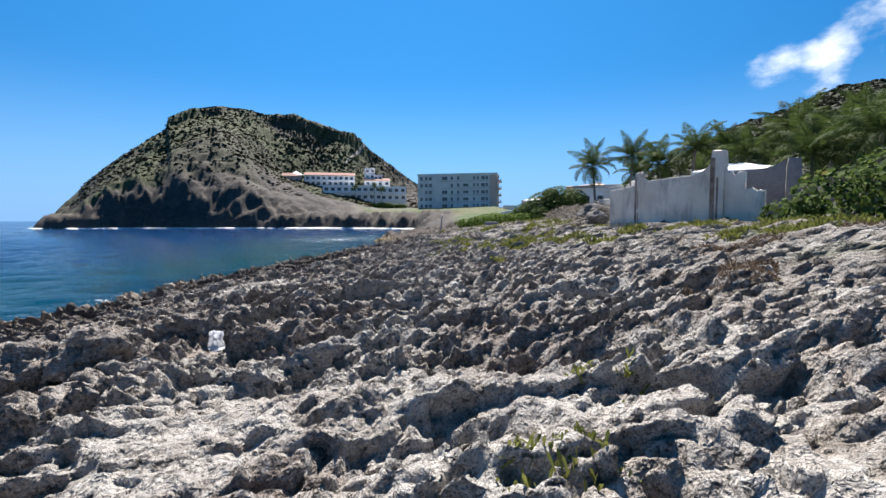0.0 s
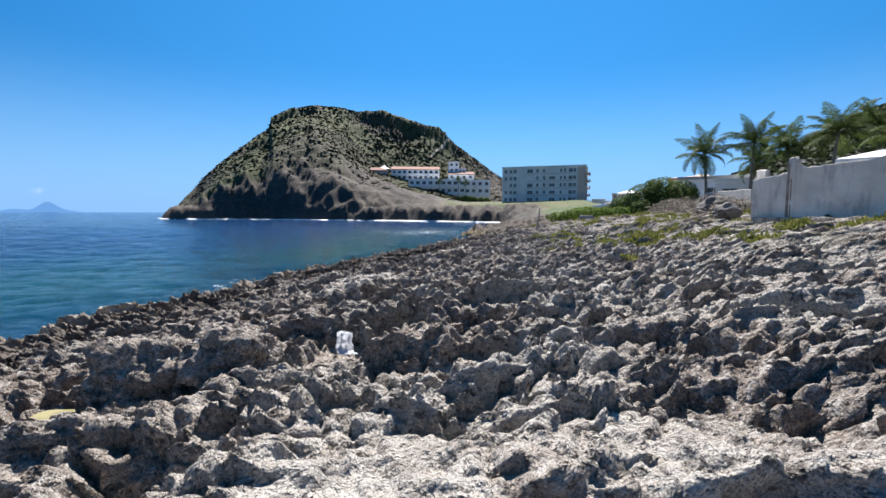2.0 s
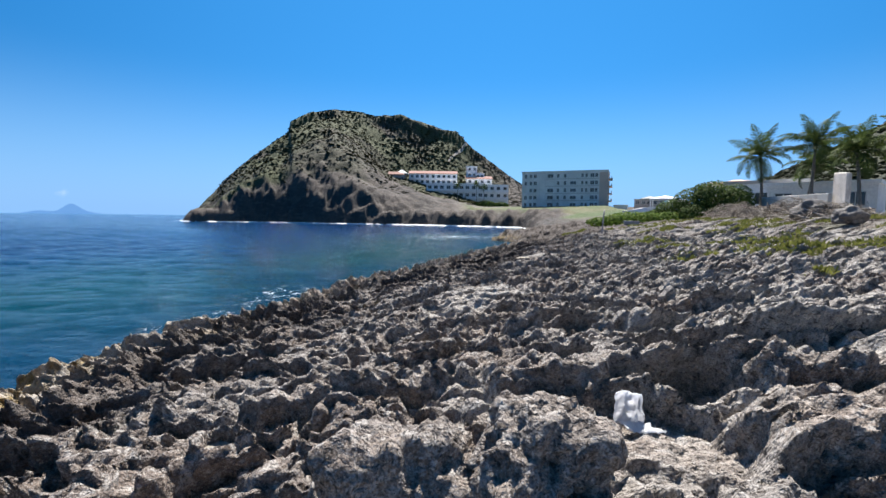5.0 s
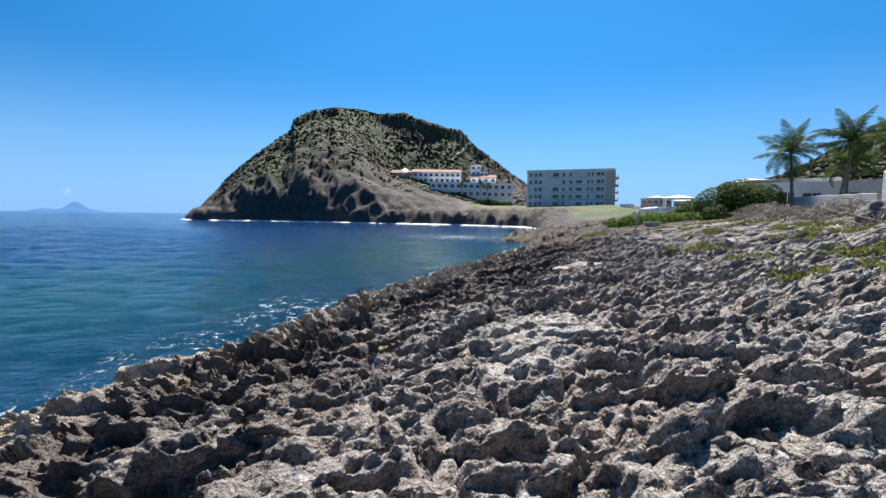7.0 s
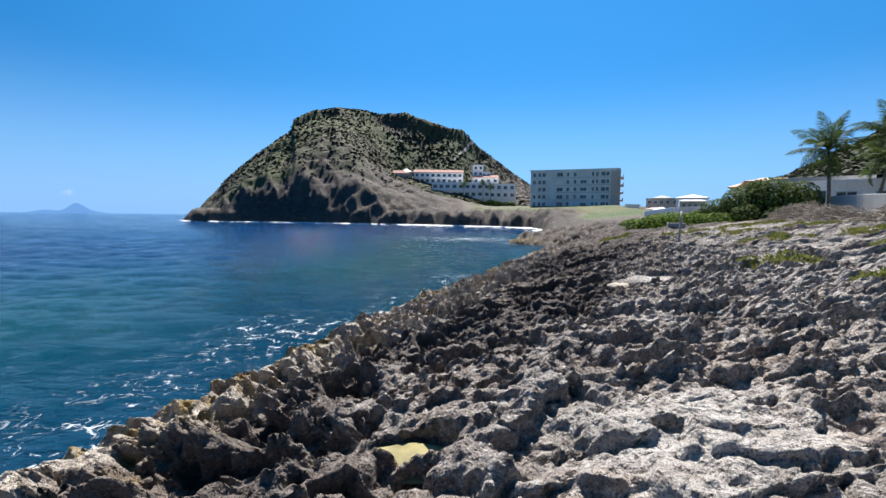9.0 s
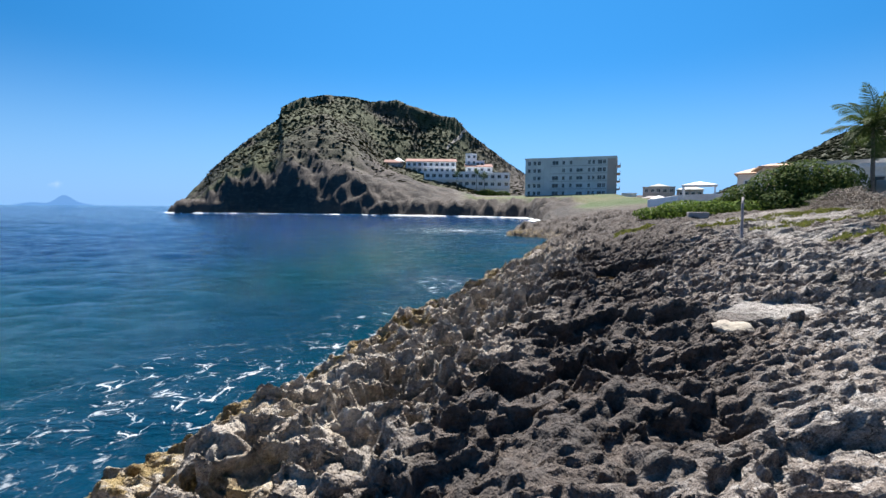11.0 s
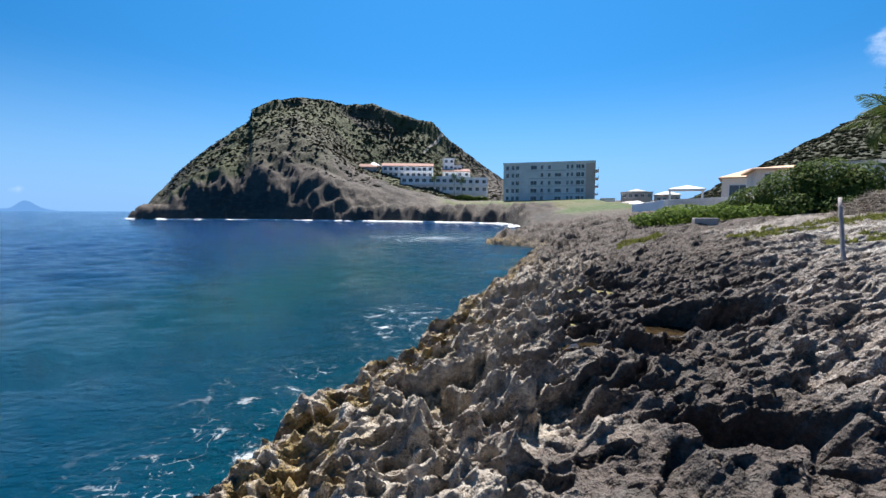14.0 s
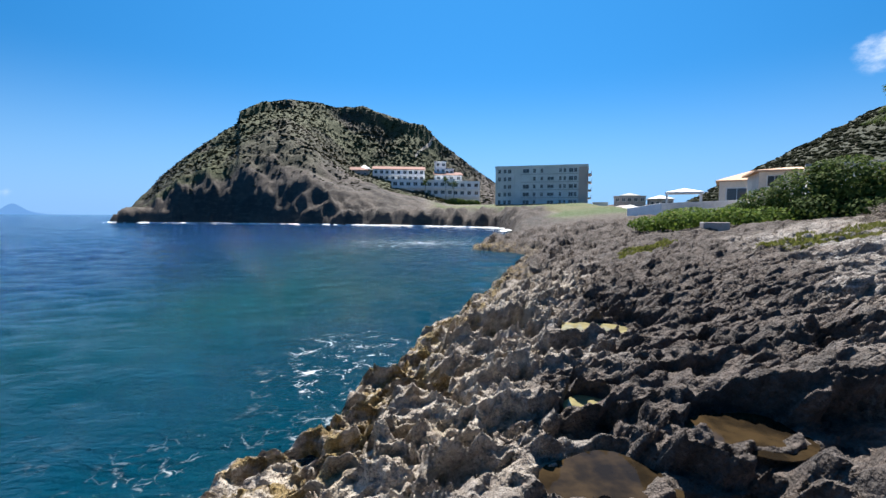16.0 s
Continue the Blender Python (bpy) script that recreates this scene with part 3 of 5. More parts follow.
    return rel * amount + bedded * slab * shelf * (1 - 0.7 * patch) + 0.10 * pn(x / 3.1, y / 3.1, 41) * shelf


def land(x, y):
    """Full height of the ground, and its regions."""
    h, d, dw, sl, xr, on, hill2 = lie(x, y)
    shelf = step(-1.0, 0.1, dw) * (1 - step(98, 125, y))
    grassy = step(13, 18, d + 1.5 * pn(x / 4, y / 4, 21)) * (1 - step(110, 130, y))
    slab = step(0.18, 0.6, pn(x / 1.9, y / 2.6, 22) + 0.35 * pn(x / 0.7, y / 0.7, 23) + 0.85 * np.exp(-((x - 2.7) ** 2 / 0.9 + (y - 11.2) ** 2 / 0.8)) + 0.45 * np.exp(-((x - 1.6) ** 2 / 1.5 + (y - 18.0) ** 2 / 1.2)) - 1.3 * np.exp(-((x - 3.0) ** 2 / 4.0 + (y - 15.6) ** 2 / 3.0)) - 0.5 * np.exp(-((x - 6.2) ** 2 / 3 + (y - 12.0) ** 2 / 2)) - 0.10)
    slab = slab * step(2.2, 4.5, d) * step(52, 40, y) * (1 - 0.85 * step(22, 24.5, y) * step(9.5, 7.5, d))
    # one broad bare flat of pale rock
    patch = step(1.2, 0.75, np.hypot((x - 4.35) / 0.85, (y - 26.7) / 0.42) + 0.35 * pn(x / 0.6, y / 0.5, 58))
    slab = np.maximum(slab, patch)
    base = h.copy()
    fine = (y < 126) & (dw > -1.1)
    h[fine] = h[fine] + karst_at(x[fine], y[fine], d[fine], slab[fine], patch[fine], shelf[fine], grassy[fine])
    for px, py, ra, rb, turn, deep_by in HOLES:
        near = np.hypot(x - px, y - py) < 2.2 * ra
        xn, yn = x[near], y[near]
        ct, st = math.cos(radians(turn)), math.sin(radians(turn))
        u, v = (xn - px) * ct + (yn - py) * st, (yn - py) * ct - (xn - px) * st
        rr = np.hypot(u / ra, v / rb) + 0.28 * pn(xn / 0.3, yn / 0.3, 43) + 0.12 * pn(xn / 0.11, yn / 0.11, 48)
        m = step(1.08, 0.88, rr)
        h[near] = h[near] * (1 - 0.65 * m) + 0.65 * m * bed_level(px, py) - deep_by * m
    for px, py, r, deep_by in [q[:4] for q in POOLS] + SANDY:
        near = np.hypot(x - px, y - py) < 2.2 * r
        xn, yn = x[near], y[near]
        rr = np.hypot(xn - px, (yn - py) * 1.25) / r + 0.30 * pn(xn / 0.4, yn / 0.4, 42) + 0.12 * pn(xn / 0.12, yn / 0.12, 57)
        m = step(1.25, 0.95, rr)
        level = bed_level(px, py) - deep_by
        kerb = step(1.75, 1.35, rr) * np.maximum(0, level + 0.13 + 0.10 * pn(xn / 0.16, yn / 0.16, 67) - h[near])
        h[near] = (h[near] + kerb) * (1 - m) + level * m
    # crags of the cove's low cliff
    crag = step(-1, 1.0, dw) * step(14, 7, d) * step(115, 140, y)
    h = h + crag * (2.4 * (0.45 - np.abs(pn(x / 6, y / 6, 51))) + 1.7 * (0.45 - np.abs(pn((x + 0.8 * y) / 4.2, (y - 0.8 * x) / 9, 52))) + 0.8 * (0.4 - np.abs(pn((x + 0.8 * y) / 2.4, (y - 0.8 * x) / 5, 65))))
    zone = {
        "grass": np.maximum(step(5, 10, d + 2 * pn(x / 6, y / 6, 66)) * step(100, 118, y) * (1 - np.where(on, np.maximum(step(0.25, 0.4, sl), step(26, 8, xr)), 0)), 0.5 * grassy * step(0.0, 0.5, pn(x / 2.2, y / 2.2, 24))),
        "scrub": np.where(on, step(0.30, 0.46, sl) * step(62, 40, xr) + step(0.10, 0.16, sl) * step(-20, -45, xr), 0) + np.where((hill2 > 6) & (x > 60), 1.0, 0),
        # beyond y 44 the dark reaches far inland, standing in for the crags' self-shadow
        "dark": shelf * step(0, 2.6, 5.6 + 2.2 * step(21, 25, y) + 2.5 * step(30, 42, y) + 14 * step(44, 58, y) - d + 1.4 * pn(x / 1.8, y / 1.8, 25)) * np.maximum(step(1.4, 2.9, d - 1.2 * step(22, 26, y) + 0.9 * pn(x / 1.3, y / 1.3, 59)), step(38, 50, y)) * (0.8 + 0.2 * step(20, 25, y)) + step(90, 105, y) * step(10, 6, d) * step(176, 155, y) * (x > 2),
        "algae": shelf * (1 - 0.7 * step(40, 60, y) * (1 - np.exp(-((x - 7.4) ** 2 + (y - 70) ** 2) / 14))) * step(0.95, 0.45, h + 0.22 * pn(x / 0.6, y / 0.6, 26)) * step(-1.5, 0.0, d) * step(2.9, 1.5, d),
        "slab": np.maximum(slab, 1.0 * step(6.8, 10, d + pn(x / 2.5, y / 2.5, 20)) * step(55, 38, y) * step(-0.5, 0.3, pn(x / 1.4, y / 1.4, 30))),
        "wooded": np.where((hill2 > 6) & (x > 60), 1.0, 0),
        "rim": shelf * step(2.8, 1.4, d - 1.2 * step(22, 26, y) + 0.9 * pn(x / 1.3, y / 1.3, 59)) * step(50, 38, y),
        "soil": np.maximum(grassy * (0.35 + 0.5 * step(38, 55, y)), step(0.35, 0.8, pn(x / 1.6, y / 1.6, 27)) * step(6, 9, d) * 0.6),
        "bluff": np.where(on, step(0.20, 0.11, sl + 0.05 * pn(x / 9, y / 9, 19)) * step(20, -10, xr) + step(0.48, 0.34, sl) * step(26, 8, xr) * step(-62, -38, xr) * step(0.10, 0.2, sl), 0) + step(8, 4, d) * step(98, 118, y) * (y < 330) * (1 - 0.7 * step(20, 30, x + 0.25 * (150 - y)) * (y < 176)),
    }
    zone["bluff"] = np.maximum(zone["bluff"], step(96, 112, y) * (1 - np.clip(zone["grass"] + zone["scrub"], 0, 1)))
    return h, zone, base


def ground_at(x, y, sink=0.0):
    return float(land(np.array([float(x)]), np.array([float(y)]))[0][0]) - sink


def spaced(lo, dense_lo, dense_hi, hi, fine, growth, cap):
    """Coordinates, even between dense_lo and dense_hi, and growing apart outside."""
    mid = list(np.arange(dense_lo, dense_hi, fine))
    s2, v, right = fine, mid[-1], []
    while v < hi:
        s2 = min(s2 * (1 + growth), cap if v < 345 else 40)
        v += s2
        right.append(v)
    s2, v, left = fine, mid[0], []
    while v > lo:
        s2 = min(s2 * (1 + growth), cap)
        v -= s2
        left.append(v)
    return np.array(left[::-1] + mid + right)


def sheet_mesh(name, xs, ys2, z, keep, attrs, material, smooth=True):
    """A grid as one mesh, with the faces where keep is true and colour attributes from arrays."""
    nx, ny = len(xs), len(ys2)
    quad = np.arange((ny - 1) * nx).reshape(ny - 1, nx)[:, :-1]
    use = keep[:-1, :-1] | keep[1:, :-1] | keep[:-1, 1:] | keep[1:, 1:]
    q = quad[use]
    faces = np.stack([q, q + 1, q + nx + 1, q + nx], 1)
    used = np.unique(faces)
    remap = np.zeros(nx * ny, np.int64)
    remap[used] = np.arange(len(used))
    faces = remap[faces]
    co = z.reshape(-1, 3)[used]
    me = bpy.data.meshes.new(name)
    me.vertices.add(len(co))
    me.vertices.foreach_set("co", co.astype(np.float32).ravel())
    me.loops.add(faces.size)
    me.loops.foreach_set("vertex_index", faces.astype(np.int32).ravel())
    me.polygons.add(len(faces))
    me.polygons.foreach_set("loop_start", np.arange(0, faces.size, 4, dtype=np.int32))
    me.polygons.foreach_set("use_smooth", np.full(len(faces), smooth))
    for key, chans in attrs.items():
        at = me.color_attributes.new(key, "FLOAT_COLOR", "POINT")
        data = np.ones((len(co), 4), np.float32)
        for n, ch in enumerate(chans):
            data[:, n] = np.clip(ch.ravel()[used], 0, 1)
        at.data.foreach_set("color", data.ravel())
    me.materials.append(material)
    me.update()
    me.validate()
    return me


FAN_Y, FAN_RATE = 34.0, 0.07
gx = spaced(-200, -6.6, 6.0, 600, 0.027, 0.04, 9.0)
gy = spaced(-69, 9.9, 36.0, 458, 0.027, 0.0135, 0.95)
X, Y = np.meshgrid(gx.astype(np.float32), gy.astype(np.float32))
# the columns fan out with the distance, so that far land is not cut into slivers
X = 1 + X * (1 + FAN_RATE * np.maximum(0, Y - FAN_Y))
X = np.clip(X, -262, 602) + 0.0005 * (np.arange(len(gx)) - len(gx) / 2)[None].astype(np.float32)
D = inland(X, Y)
near_land = D > -4.5
H = np.full(X.shape, -4.0, np.float32)
BASE = H.copy()
ZONE = {}
H[near_land], part_zone, BASE[near_land] = land(X[near_land], Y[near_land])
for key, val in part_zone.items():
    ZONE[key] = np.zeros(X.shape, np.float32)
    ZONE[key][near_land] = val
fine_zone = step(110, 85, Y) * step(-1.2, 0.2, D)
co = np.stack([X + fine_zone * 0.035 * pn(X / 0.16, Y / 0.16, 61), Y + fine_zone * (0.04 * pn(X / 0.16, Y / 0.16, 62) - 0.60 * np.clip(H - BASE, -0.5, 0.4)), H], -1)
ground_me = sheet_mesh("ground", gx, gy, co, D > -3.5, {"zone_a": (ZONE["grass"], ZONE["scrub"], ZONE["dark"]), "zone_b": (ZONE["algae"], ZONE["slab"], ZONE["soil"]),
                                                    "zone_c": (ZONE["bluff"], ZONE["rim"], ZONE["wooded"])}, GROUND)
ground = tagged(new("ground", ground_me), "jagged grey limestone shore shelf with grassy land and scrub hills", "ground", kind="structure")

# the sea, with small waves
wx2 = spaced(-4800, -24, 12, 200, 0.24, 0.05, 160)
wy2 = spaced(-600, 8, 85, 4800, 0.24, 0.05, 160)
WX, WY = np.meshgrid(wx2, wy2)
wd = -inland(WX, WY)
fade = step(400, 60, np.hypot(WX, WY - 20))
wz = fade * (0.075 * pn(WX / 3.3, WY / 1.7, 71) + 0.042 * pn(WX / 1.2, WY / 0.8, 72) + 0.05 * pn(WX / 9, WY / 6, 73))
foam_line = step(2.2, 0.1, wd) * (0.24 + 0.45 * pn(WX / 3.1, WY / 3.1, 75)) + 0.48 * np.exp(-((WX + 4.8) ** 2 / 3.5 + (WY - 28.0) ** 2 / 6)) + 0.3 * np.exp(-((WX + 6.2) ** 2 / 2 + (WY - 23.0) ** 2 / 9)) + 0.24 * np.exp(-((WX + 2.0) ** 2 / 5 + (WY - 33) ** 2 / 10))
foam_line = np.maximum(foam_line, 0.55 * np.exp(-((WX - 0.5) ** 2 / 3 + (WY - 38) ** 2 / 8)))
foam_line = np.maximum(foam_line, 0.80 * np.exp(-((WX - 3) ** 2 / 60 + (WY - 80) ** 2 / 70)))
foam_line = np.maximum(foam_line, step(7, 1, wd) * step(130, 150, WY) * 0.85)
shallow = step(34, 5, wd) * step(140, 60, WY) * (0.75 + 0.4 * pn(WX / 9, WY / 14, 74)) * (0.35 + 0.65 * step(13, 30, WY))
sea_me = sheet_mesh("sea", wx2, wy2, np.stack([WX, WY, wz], -1), wd > -4, {"shore": (shallow, foam_line, foam_line * 0)}, SEA)
sea = tagged(new("sea", sea_me), "blue Caribbean sea with small waves and thin foam", "sea", kind="structure")

# ---- far distance ----
def far_island():
    """Low blue island beyond the horizon line."""
    v, f = [], []
    n = 40
    for i in range(n + 1):
        k = i / n
        z = 62 * math.exp(-((k - 0.60) / 0.13) ** 2) + 22 * math.exp(-((k - 0.25) / 0.16) ** 2) + 20 * math.exp(-((k - 0.7) / 0.22) ** 2)
        z *= min(1, k / 0.06, (1 - k) / 0.05)
        ax = radians(-42.6 + 6.4 * k)
        v += [(4600 * math.sin(ax), 4600 * math.cos(ax), -3), (4600 * math.sin(ax), 4600 * math.cos(ax), z), (4780 * math.sin(ax), 4780 * math.cos(ax), -3)]
    for i in range(n):
        a2 = 3 * i
        f += [(a2, a2 + 3, a2 + 4, a2 + 1), (a2 + 1, a2 + 4, a2 + 5, a2 + 2)]
    tagged(new("backdrop", mesh_of("backdrop", v, f, HAZE)), "distant blue island in haze on the horizon", "island", kind="structure")


far_island()


# ---- plants ----
rng = random.Random(7)
nrng = np.random.default_rng(7)


def blob_field(points, sizes, flat=0.75):
    """Many rough clumps as one mesh: a jittered icosahedron each."""
    g2 = (1 + 5 ** 0.5) / 2
    ico = np.array([(-1, g2, 0), (1, g2, 0), (-1, -g2, 0), (1, -g2, 0), (0, -1, g2), (0, 1, g2), (0, -1, -g2), (0, 1, -g2), (g2, 0, -1), (g2, 0, 1), (-g2, 0, -1), (-g2, 0, 1)]) / 1.9
    tri = np.array([(0, 11, 5), (0, 5, 1), (0, 1, 7), (0, 7, 10), (0, 10, 11), (1, 5, 9), (5, 11, 4), (11, 10, 2), (10, 7, 6), (7, 1, 8), (3, 9, 4), (3, 4, 2), (3, 2, 6), (3, 6, 8), (3, 8, 9),
                    (4, 9, 5), (2, 4, 11), (6, 2, 10), (8, 6, 7), (9, 8, 1)])
    n = len(points)
    v = ico[None] * (1 + 0.35 * nrng.uniform(-1, 1, (n, 12, 1))) * np.array(sizes)[:, None, None]
    v[..., 2] *= flat
    ang = nrng.uniform(0, 6.28, n)
    c2, s2 = np.cos(ang)[:, None], np.sin(ang)[:, None]
    # turned about the vertical
    v = np.stack([v[..., 0] * c2 - v[..., 1] * s2, v[..., 0] * s2 + v[..., 1] * c2, v[..., 2]], -1) + np.array(points)[:, None]
    f = tri[None] + 12 * np.arange(n)[:, None, None]
    return v.reshape(-1, 3), f.reshape(-1, 3)


def tri_mesh(name, v, f, material):
    me = bpy.data.meshes.new(name)
    me.vertices.add(len(v))
    me.vertices.foreach_set("co", np.asarray(v, np.float32).ravel())
    k = f.shape[1]
    me.loops.add(f.size)
    me.loops.foreach_set("vertex_index", np.asarray(f, np.int32).ravel())
    me.polygons.add(len(f))
    me.polygons.foreach_set("loop_start", np.arange(0, f.size, k, dtype=np.int32))
    me.materials.append(material)
    me.update()
    me.validate()
    return me


def hill_scrub():
    """Low bushes all over the headland, and the woods of the inland hill."""
    n = 100000
    x = np.concatenate([nrng.uniform(-185, 95, n), nrng.uniform(90, 420, n)])
    y = np.concatenate([nrng.uniform(175, 345, n), nrng.uniform(110, 290, n)])
    h, d, dw, sl, xr, on, hill2 = lie(x, y)
    clump = pn(x / 22, y / 22, 81) + 0.6 * pn(x / 7, y / 7, 82)
    main = on & (sl < 1.03) & (h > 9) & (sl > 0.13 + 0.08 * clump) & ((xr < -15) | (sl > 0.33)) & (clump > -0.75) & (x < 95)
    inner = (hill2 > 7) & (x > 90)
    main = main & (nrng.random(len(x)) < 0.10 + 0.22 * step(0.12, 0.5, sl))
    inner = inner & (nrng.random(len(x)) < 0.26)
    for name, label, ok, big, flat, mt in (("hill_scrub", "dry olive-green scrub covering the headland", main, 0.85, 0.22, SCRUB), ("hill_woods", "dark green low woods on the inland hill", inner, 1.15, 0.5, WOODS)):
        size = (0.45 + 0.7 * nrng.random(ok.sum()) ** 2 + 0.4 * np.clip(clump[ok], 0, 1)) * big
        v, f = blob_field(np.stack([x[ok], y[ok], h[ok] - 0.02 * size], -1), size, flat)
        tagged(new(name, tri_mesh(name, v, f, mt)), label, "scrub", kind="stuff")


hill_scrub()


def leaf_cloud(centres, count, size, up=0.4, sides=6, long=1.0):
    """Leaves scattered on lumpy ellipsoids (x, y, z, rx, ry, rz): verts and faces, one polygon a leaf."""
    vol = np.array([c2[3] * c2[4] + c2[3] * c2[5] for c2 in centres])
    pick = nrng.choice(len(centres), count, p=vol / vol.sum())
    cs = np.array(centres)[pick]
    dirs = nrng.normal(size=(count, 3))
    dirs /= np.linalg.norm(dirs, axis=1)[:, None]
    rad = 1 - 0.55 * nrng.random(count) ** 2.2
    pos = cs[:, :3] + dirs * cs[:, 3:] * rad[:, None]
    nor = dirs + nrng.normal(size=(count, 3)) * 0.55 + np.array((0, 0, up))
    nor /= np.linalg.norm(nor, axis=1)[:, None]
    u = np.cross(nor, nrng.normal(size=(count, 3)))
    u /= np.linalg.norm(u, axis=1)[:, None]
    w2 = np.cross(nor, u)
    sz = size * (0.6 + 0.8 * nrng.random(count))
    ang = np.arange(sides) * 2 * np.pi / sides
    v = pos[:, None] + (u[:, None] * (np.cos(ang) * long)[None, :, None] + w2[:, None] * np.sin(ang)[None, :, None]) * sz[:, None, None] * 0.5
    v = v + nor[:, None] * (0.12 * np.abs(np.cos(ang)))[None, :, None] * sz[:, None, None]
    f = np.arange(count * sides).reshape(count, sides)
    return v.reshape(-1, 3), f


def leaf_bush(name, label, lobes, count, size, material, stems=6, sides=6, long=1.0, group=""):
    """A shrub: woody stems and a crown of single leaves over lobes given in metres from its foot."""
    cx, cy = lobes[0][0], lobes[0][1]
    z0 = ground_at(cx, cy, 0.08)
    bush = thing(name, label, "bush", (cx, cy, z0), group=group)
    rel = [(x - cx, y - cy, z - z0, a2, b2, c2) for x, y, z, a2, b2, c2 in lobes]
    v, f = leaf_cloud(rel, count, size, sides=sides, long=long)
    piece("crown", tri_mesh("crown", v, f, material), bush)
    for k in range(stems):
        lx, ly, lz, lr, _b, lh = rel[k % len(rel)]
        foot = (lx * 0.6 + rng.uniform(-0.3, 0.3), ly * 0.6 + rng.uniform(-0.3, 0.3), ground_at(cx + lx * 0.6, cy + ly * 0.6, 0.1) - z0)
        tip = (lx + rng.uniform(-0.5, 0.5) * lr, ly + rng.uniform(-0.4, 0.4) * lr, lz + 0.3 * lh)
        mid = tuple(0.5 * (p + q) + rng.uniform(-0.15, 0.15) for p, q in zip(foot, tip))
        tv, tf = tube([foot, mid, tip], [0.05, 0.035, 0.012], 6)
        piece("stem", mesh_of("stem", tv, tf, BARK, True), bush)
    return bush


def frond_mesh(length, droop, seed):
    """A feather palm frond along +x: rachis and two rows of hanging leaflets."""
    r2 = random.Random(seed)
    v, f = [], []
    n = 34
    pts = []
    ang, p = 0.30, Vector((0, 0, 0))
    for i in range(n + 1):
        pts.append(p.copy())
        ang -= droop / n * (0.5 + 1.1 * i / n)
        p = p + Vector((math.cos(ang), 0, math.sin(ang))) * (length / n)
    tv, tf = tube(pts[::3] + [pts[-1]], [0.035 * (1 - 0.85 * i / 12) for i in range(len(pts[::3]) + 1)], 5)
    v += tv
    f += tf
    for i in range(4, n + 1):
        k = i / n
        size = length * 0.27 * math.sin(math.pi * min(1, 0.18 + 0.78 * k)) + 0.08
        t = (pts[i] - pts[i - 1]).normalized()
        for side in (-1, 1):
            for half in (0.0, 0.5):
                root = pts[i - 1].lerp(pts[i], half)
                out2 = (t * r2.uniform(0.55, 0.85) + Vector((0, side, 0)) + Vector((0, 0, r2.uniform(-0.5, 0.12)))).normalized()
                down = Vector((0, 0, -1))
                mid = root + out2 * size * 0.5
                tip = mid + (out2 * 0.7 + down * r2.uniform(0.35, 0.8)).normalized() * size * 0.5
                wd2 = t * 0.020 * (1.25 - 0.5 * k)
                b = len(v)
                v += [tuple(root - wd2 * 0.5), tuple(root + wd2 * 0.5), tuple(mid + wd2), tuple(mid - wd2), tuple(tip)]
                f += [(b, b + 1, b + 2, b + 3), (b + 3, b + 2, b + 4)]
    return mesh_of("frond", v, f, PALMLEAF)


FRONDS = [frond_mesh(2.5, 1.0, 1), frond_mesh(2.6, 1.5, 2), frond_mesh(2.4, 2.0, 3), frond_mesh(2.3, 0.75, 4)]


def palm(x, y, crown_z, lean=0.06, turn=0.0, count=18, scale=1.25):
    """A coconut palm: ringed trunk and its fronds, one by one."""
    z0 = ground_at(x, y, 0.15)
    ob = thing("palm_tree", "coconut palm with feathery green fronds and bare grey trunk", "palm tree", (x, y, z0), turn, group="coconut palms")
    high = crown_z - z0
    pts, rad = [], []
    for i in range(15):
        k = i / 14
        pts.append((lean * high * (k ** 1.7) - lean * high, 0, high * k))
        rad.append((0.15 - 0.06 * k + 0.07 * math.exp(-k * 14)) * (1.06 if i % 2 else 0.97))
    tv, tf = tube(pts, rad, 9)
    piece("trunk", mesh_of("trunk", tv, tf, BARK, True), ob)
    r2 = random.Random(int(x * 31 + y * 17))
    for i in range(count):
        k = i / (count - 1)
        tilt = 68 - 100 * k + r2.uniform(-9, 9)
        me = FRONDS[(0 if k < 0.3 else 1 if k < 0.65 else 2) if r2.random() < 0.75 else 3]
        m = pose(0, 0, high, 0, 0, i * 137.5 + r2.uniform(-14, 14)) @ pose(0, 0, 0, r2.uniform(-14, 14), -tilt, 0) @ Matrix.Scale(scale * r2.uniform(0.8, 1.1), 4)
        piece("frond", me, ob, m)
    return ob


for x, y, z, lean, turn in ((28.6, 50.5, 8.45, 0.10, 200), (32.3, 49.2, 9.3, 0.06, 30), (32.3, 45.4, 8.2, 0.08, 120), (33.3, 42.0, 9.0, 0.05, 280), (38.6, 43.9, 9.7, 0.07, 10),
                            (33.9, 37.3, 7.9, 0.06, 70), (38.0, 38.7, 8.9, 0.05, 160), (35.8, 35.1, 9.4, 0.07, 300), (31.7, 30.7, 6.9, 0.08, 45), (34.2, 30.6, 7.6, 0.06, 220),
                            (36.3, 31.2, 9.4, 0.05, 90), (31.8, 27.1, 7.6, 0.07, 350), (47.3, 41.6, 11.0, 0.05, 140), (41.4, 48.1, 10.0, 0.06, 250), (34.8, 52.0, 8.0, 0.12, 330)):
    palm(x, y, z, lean, turn)

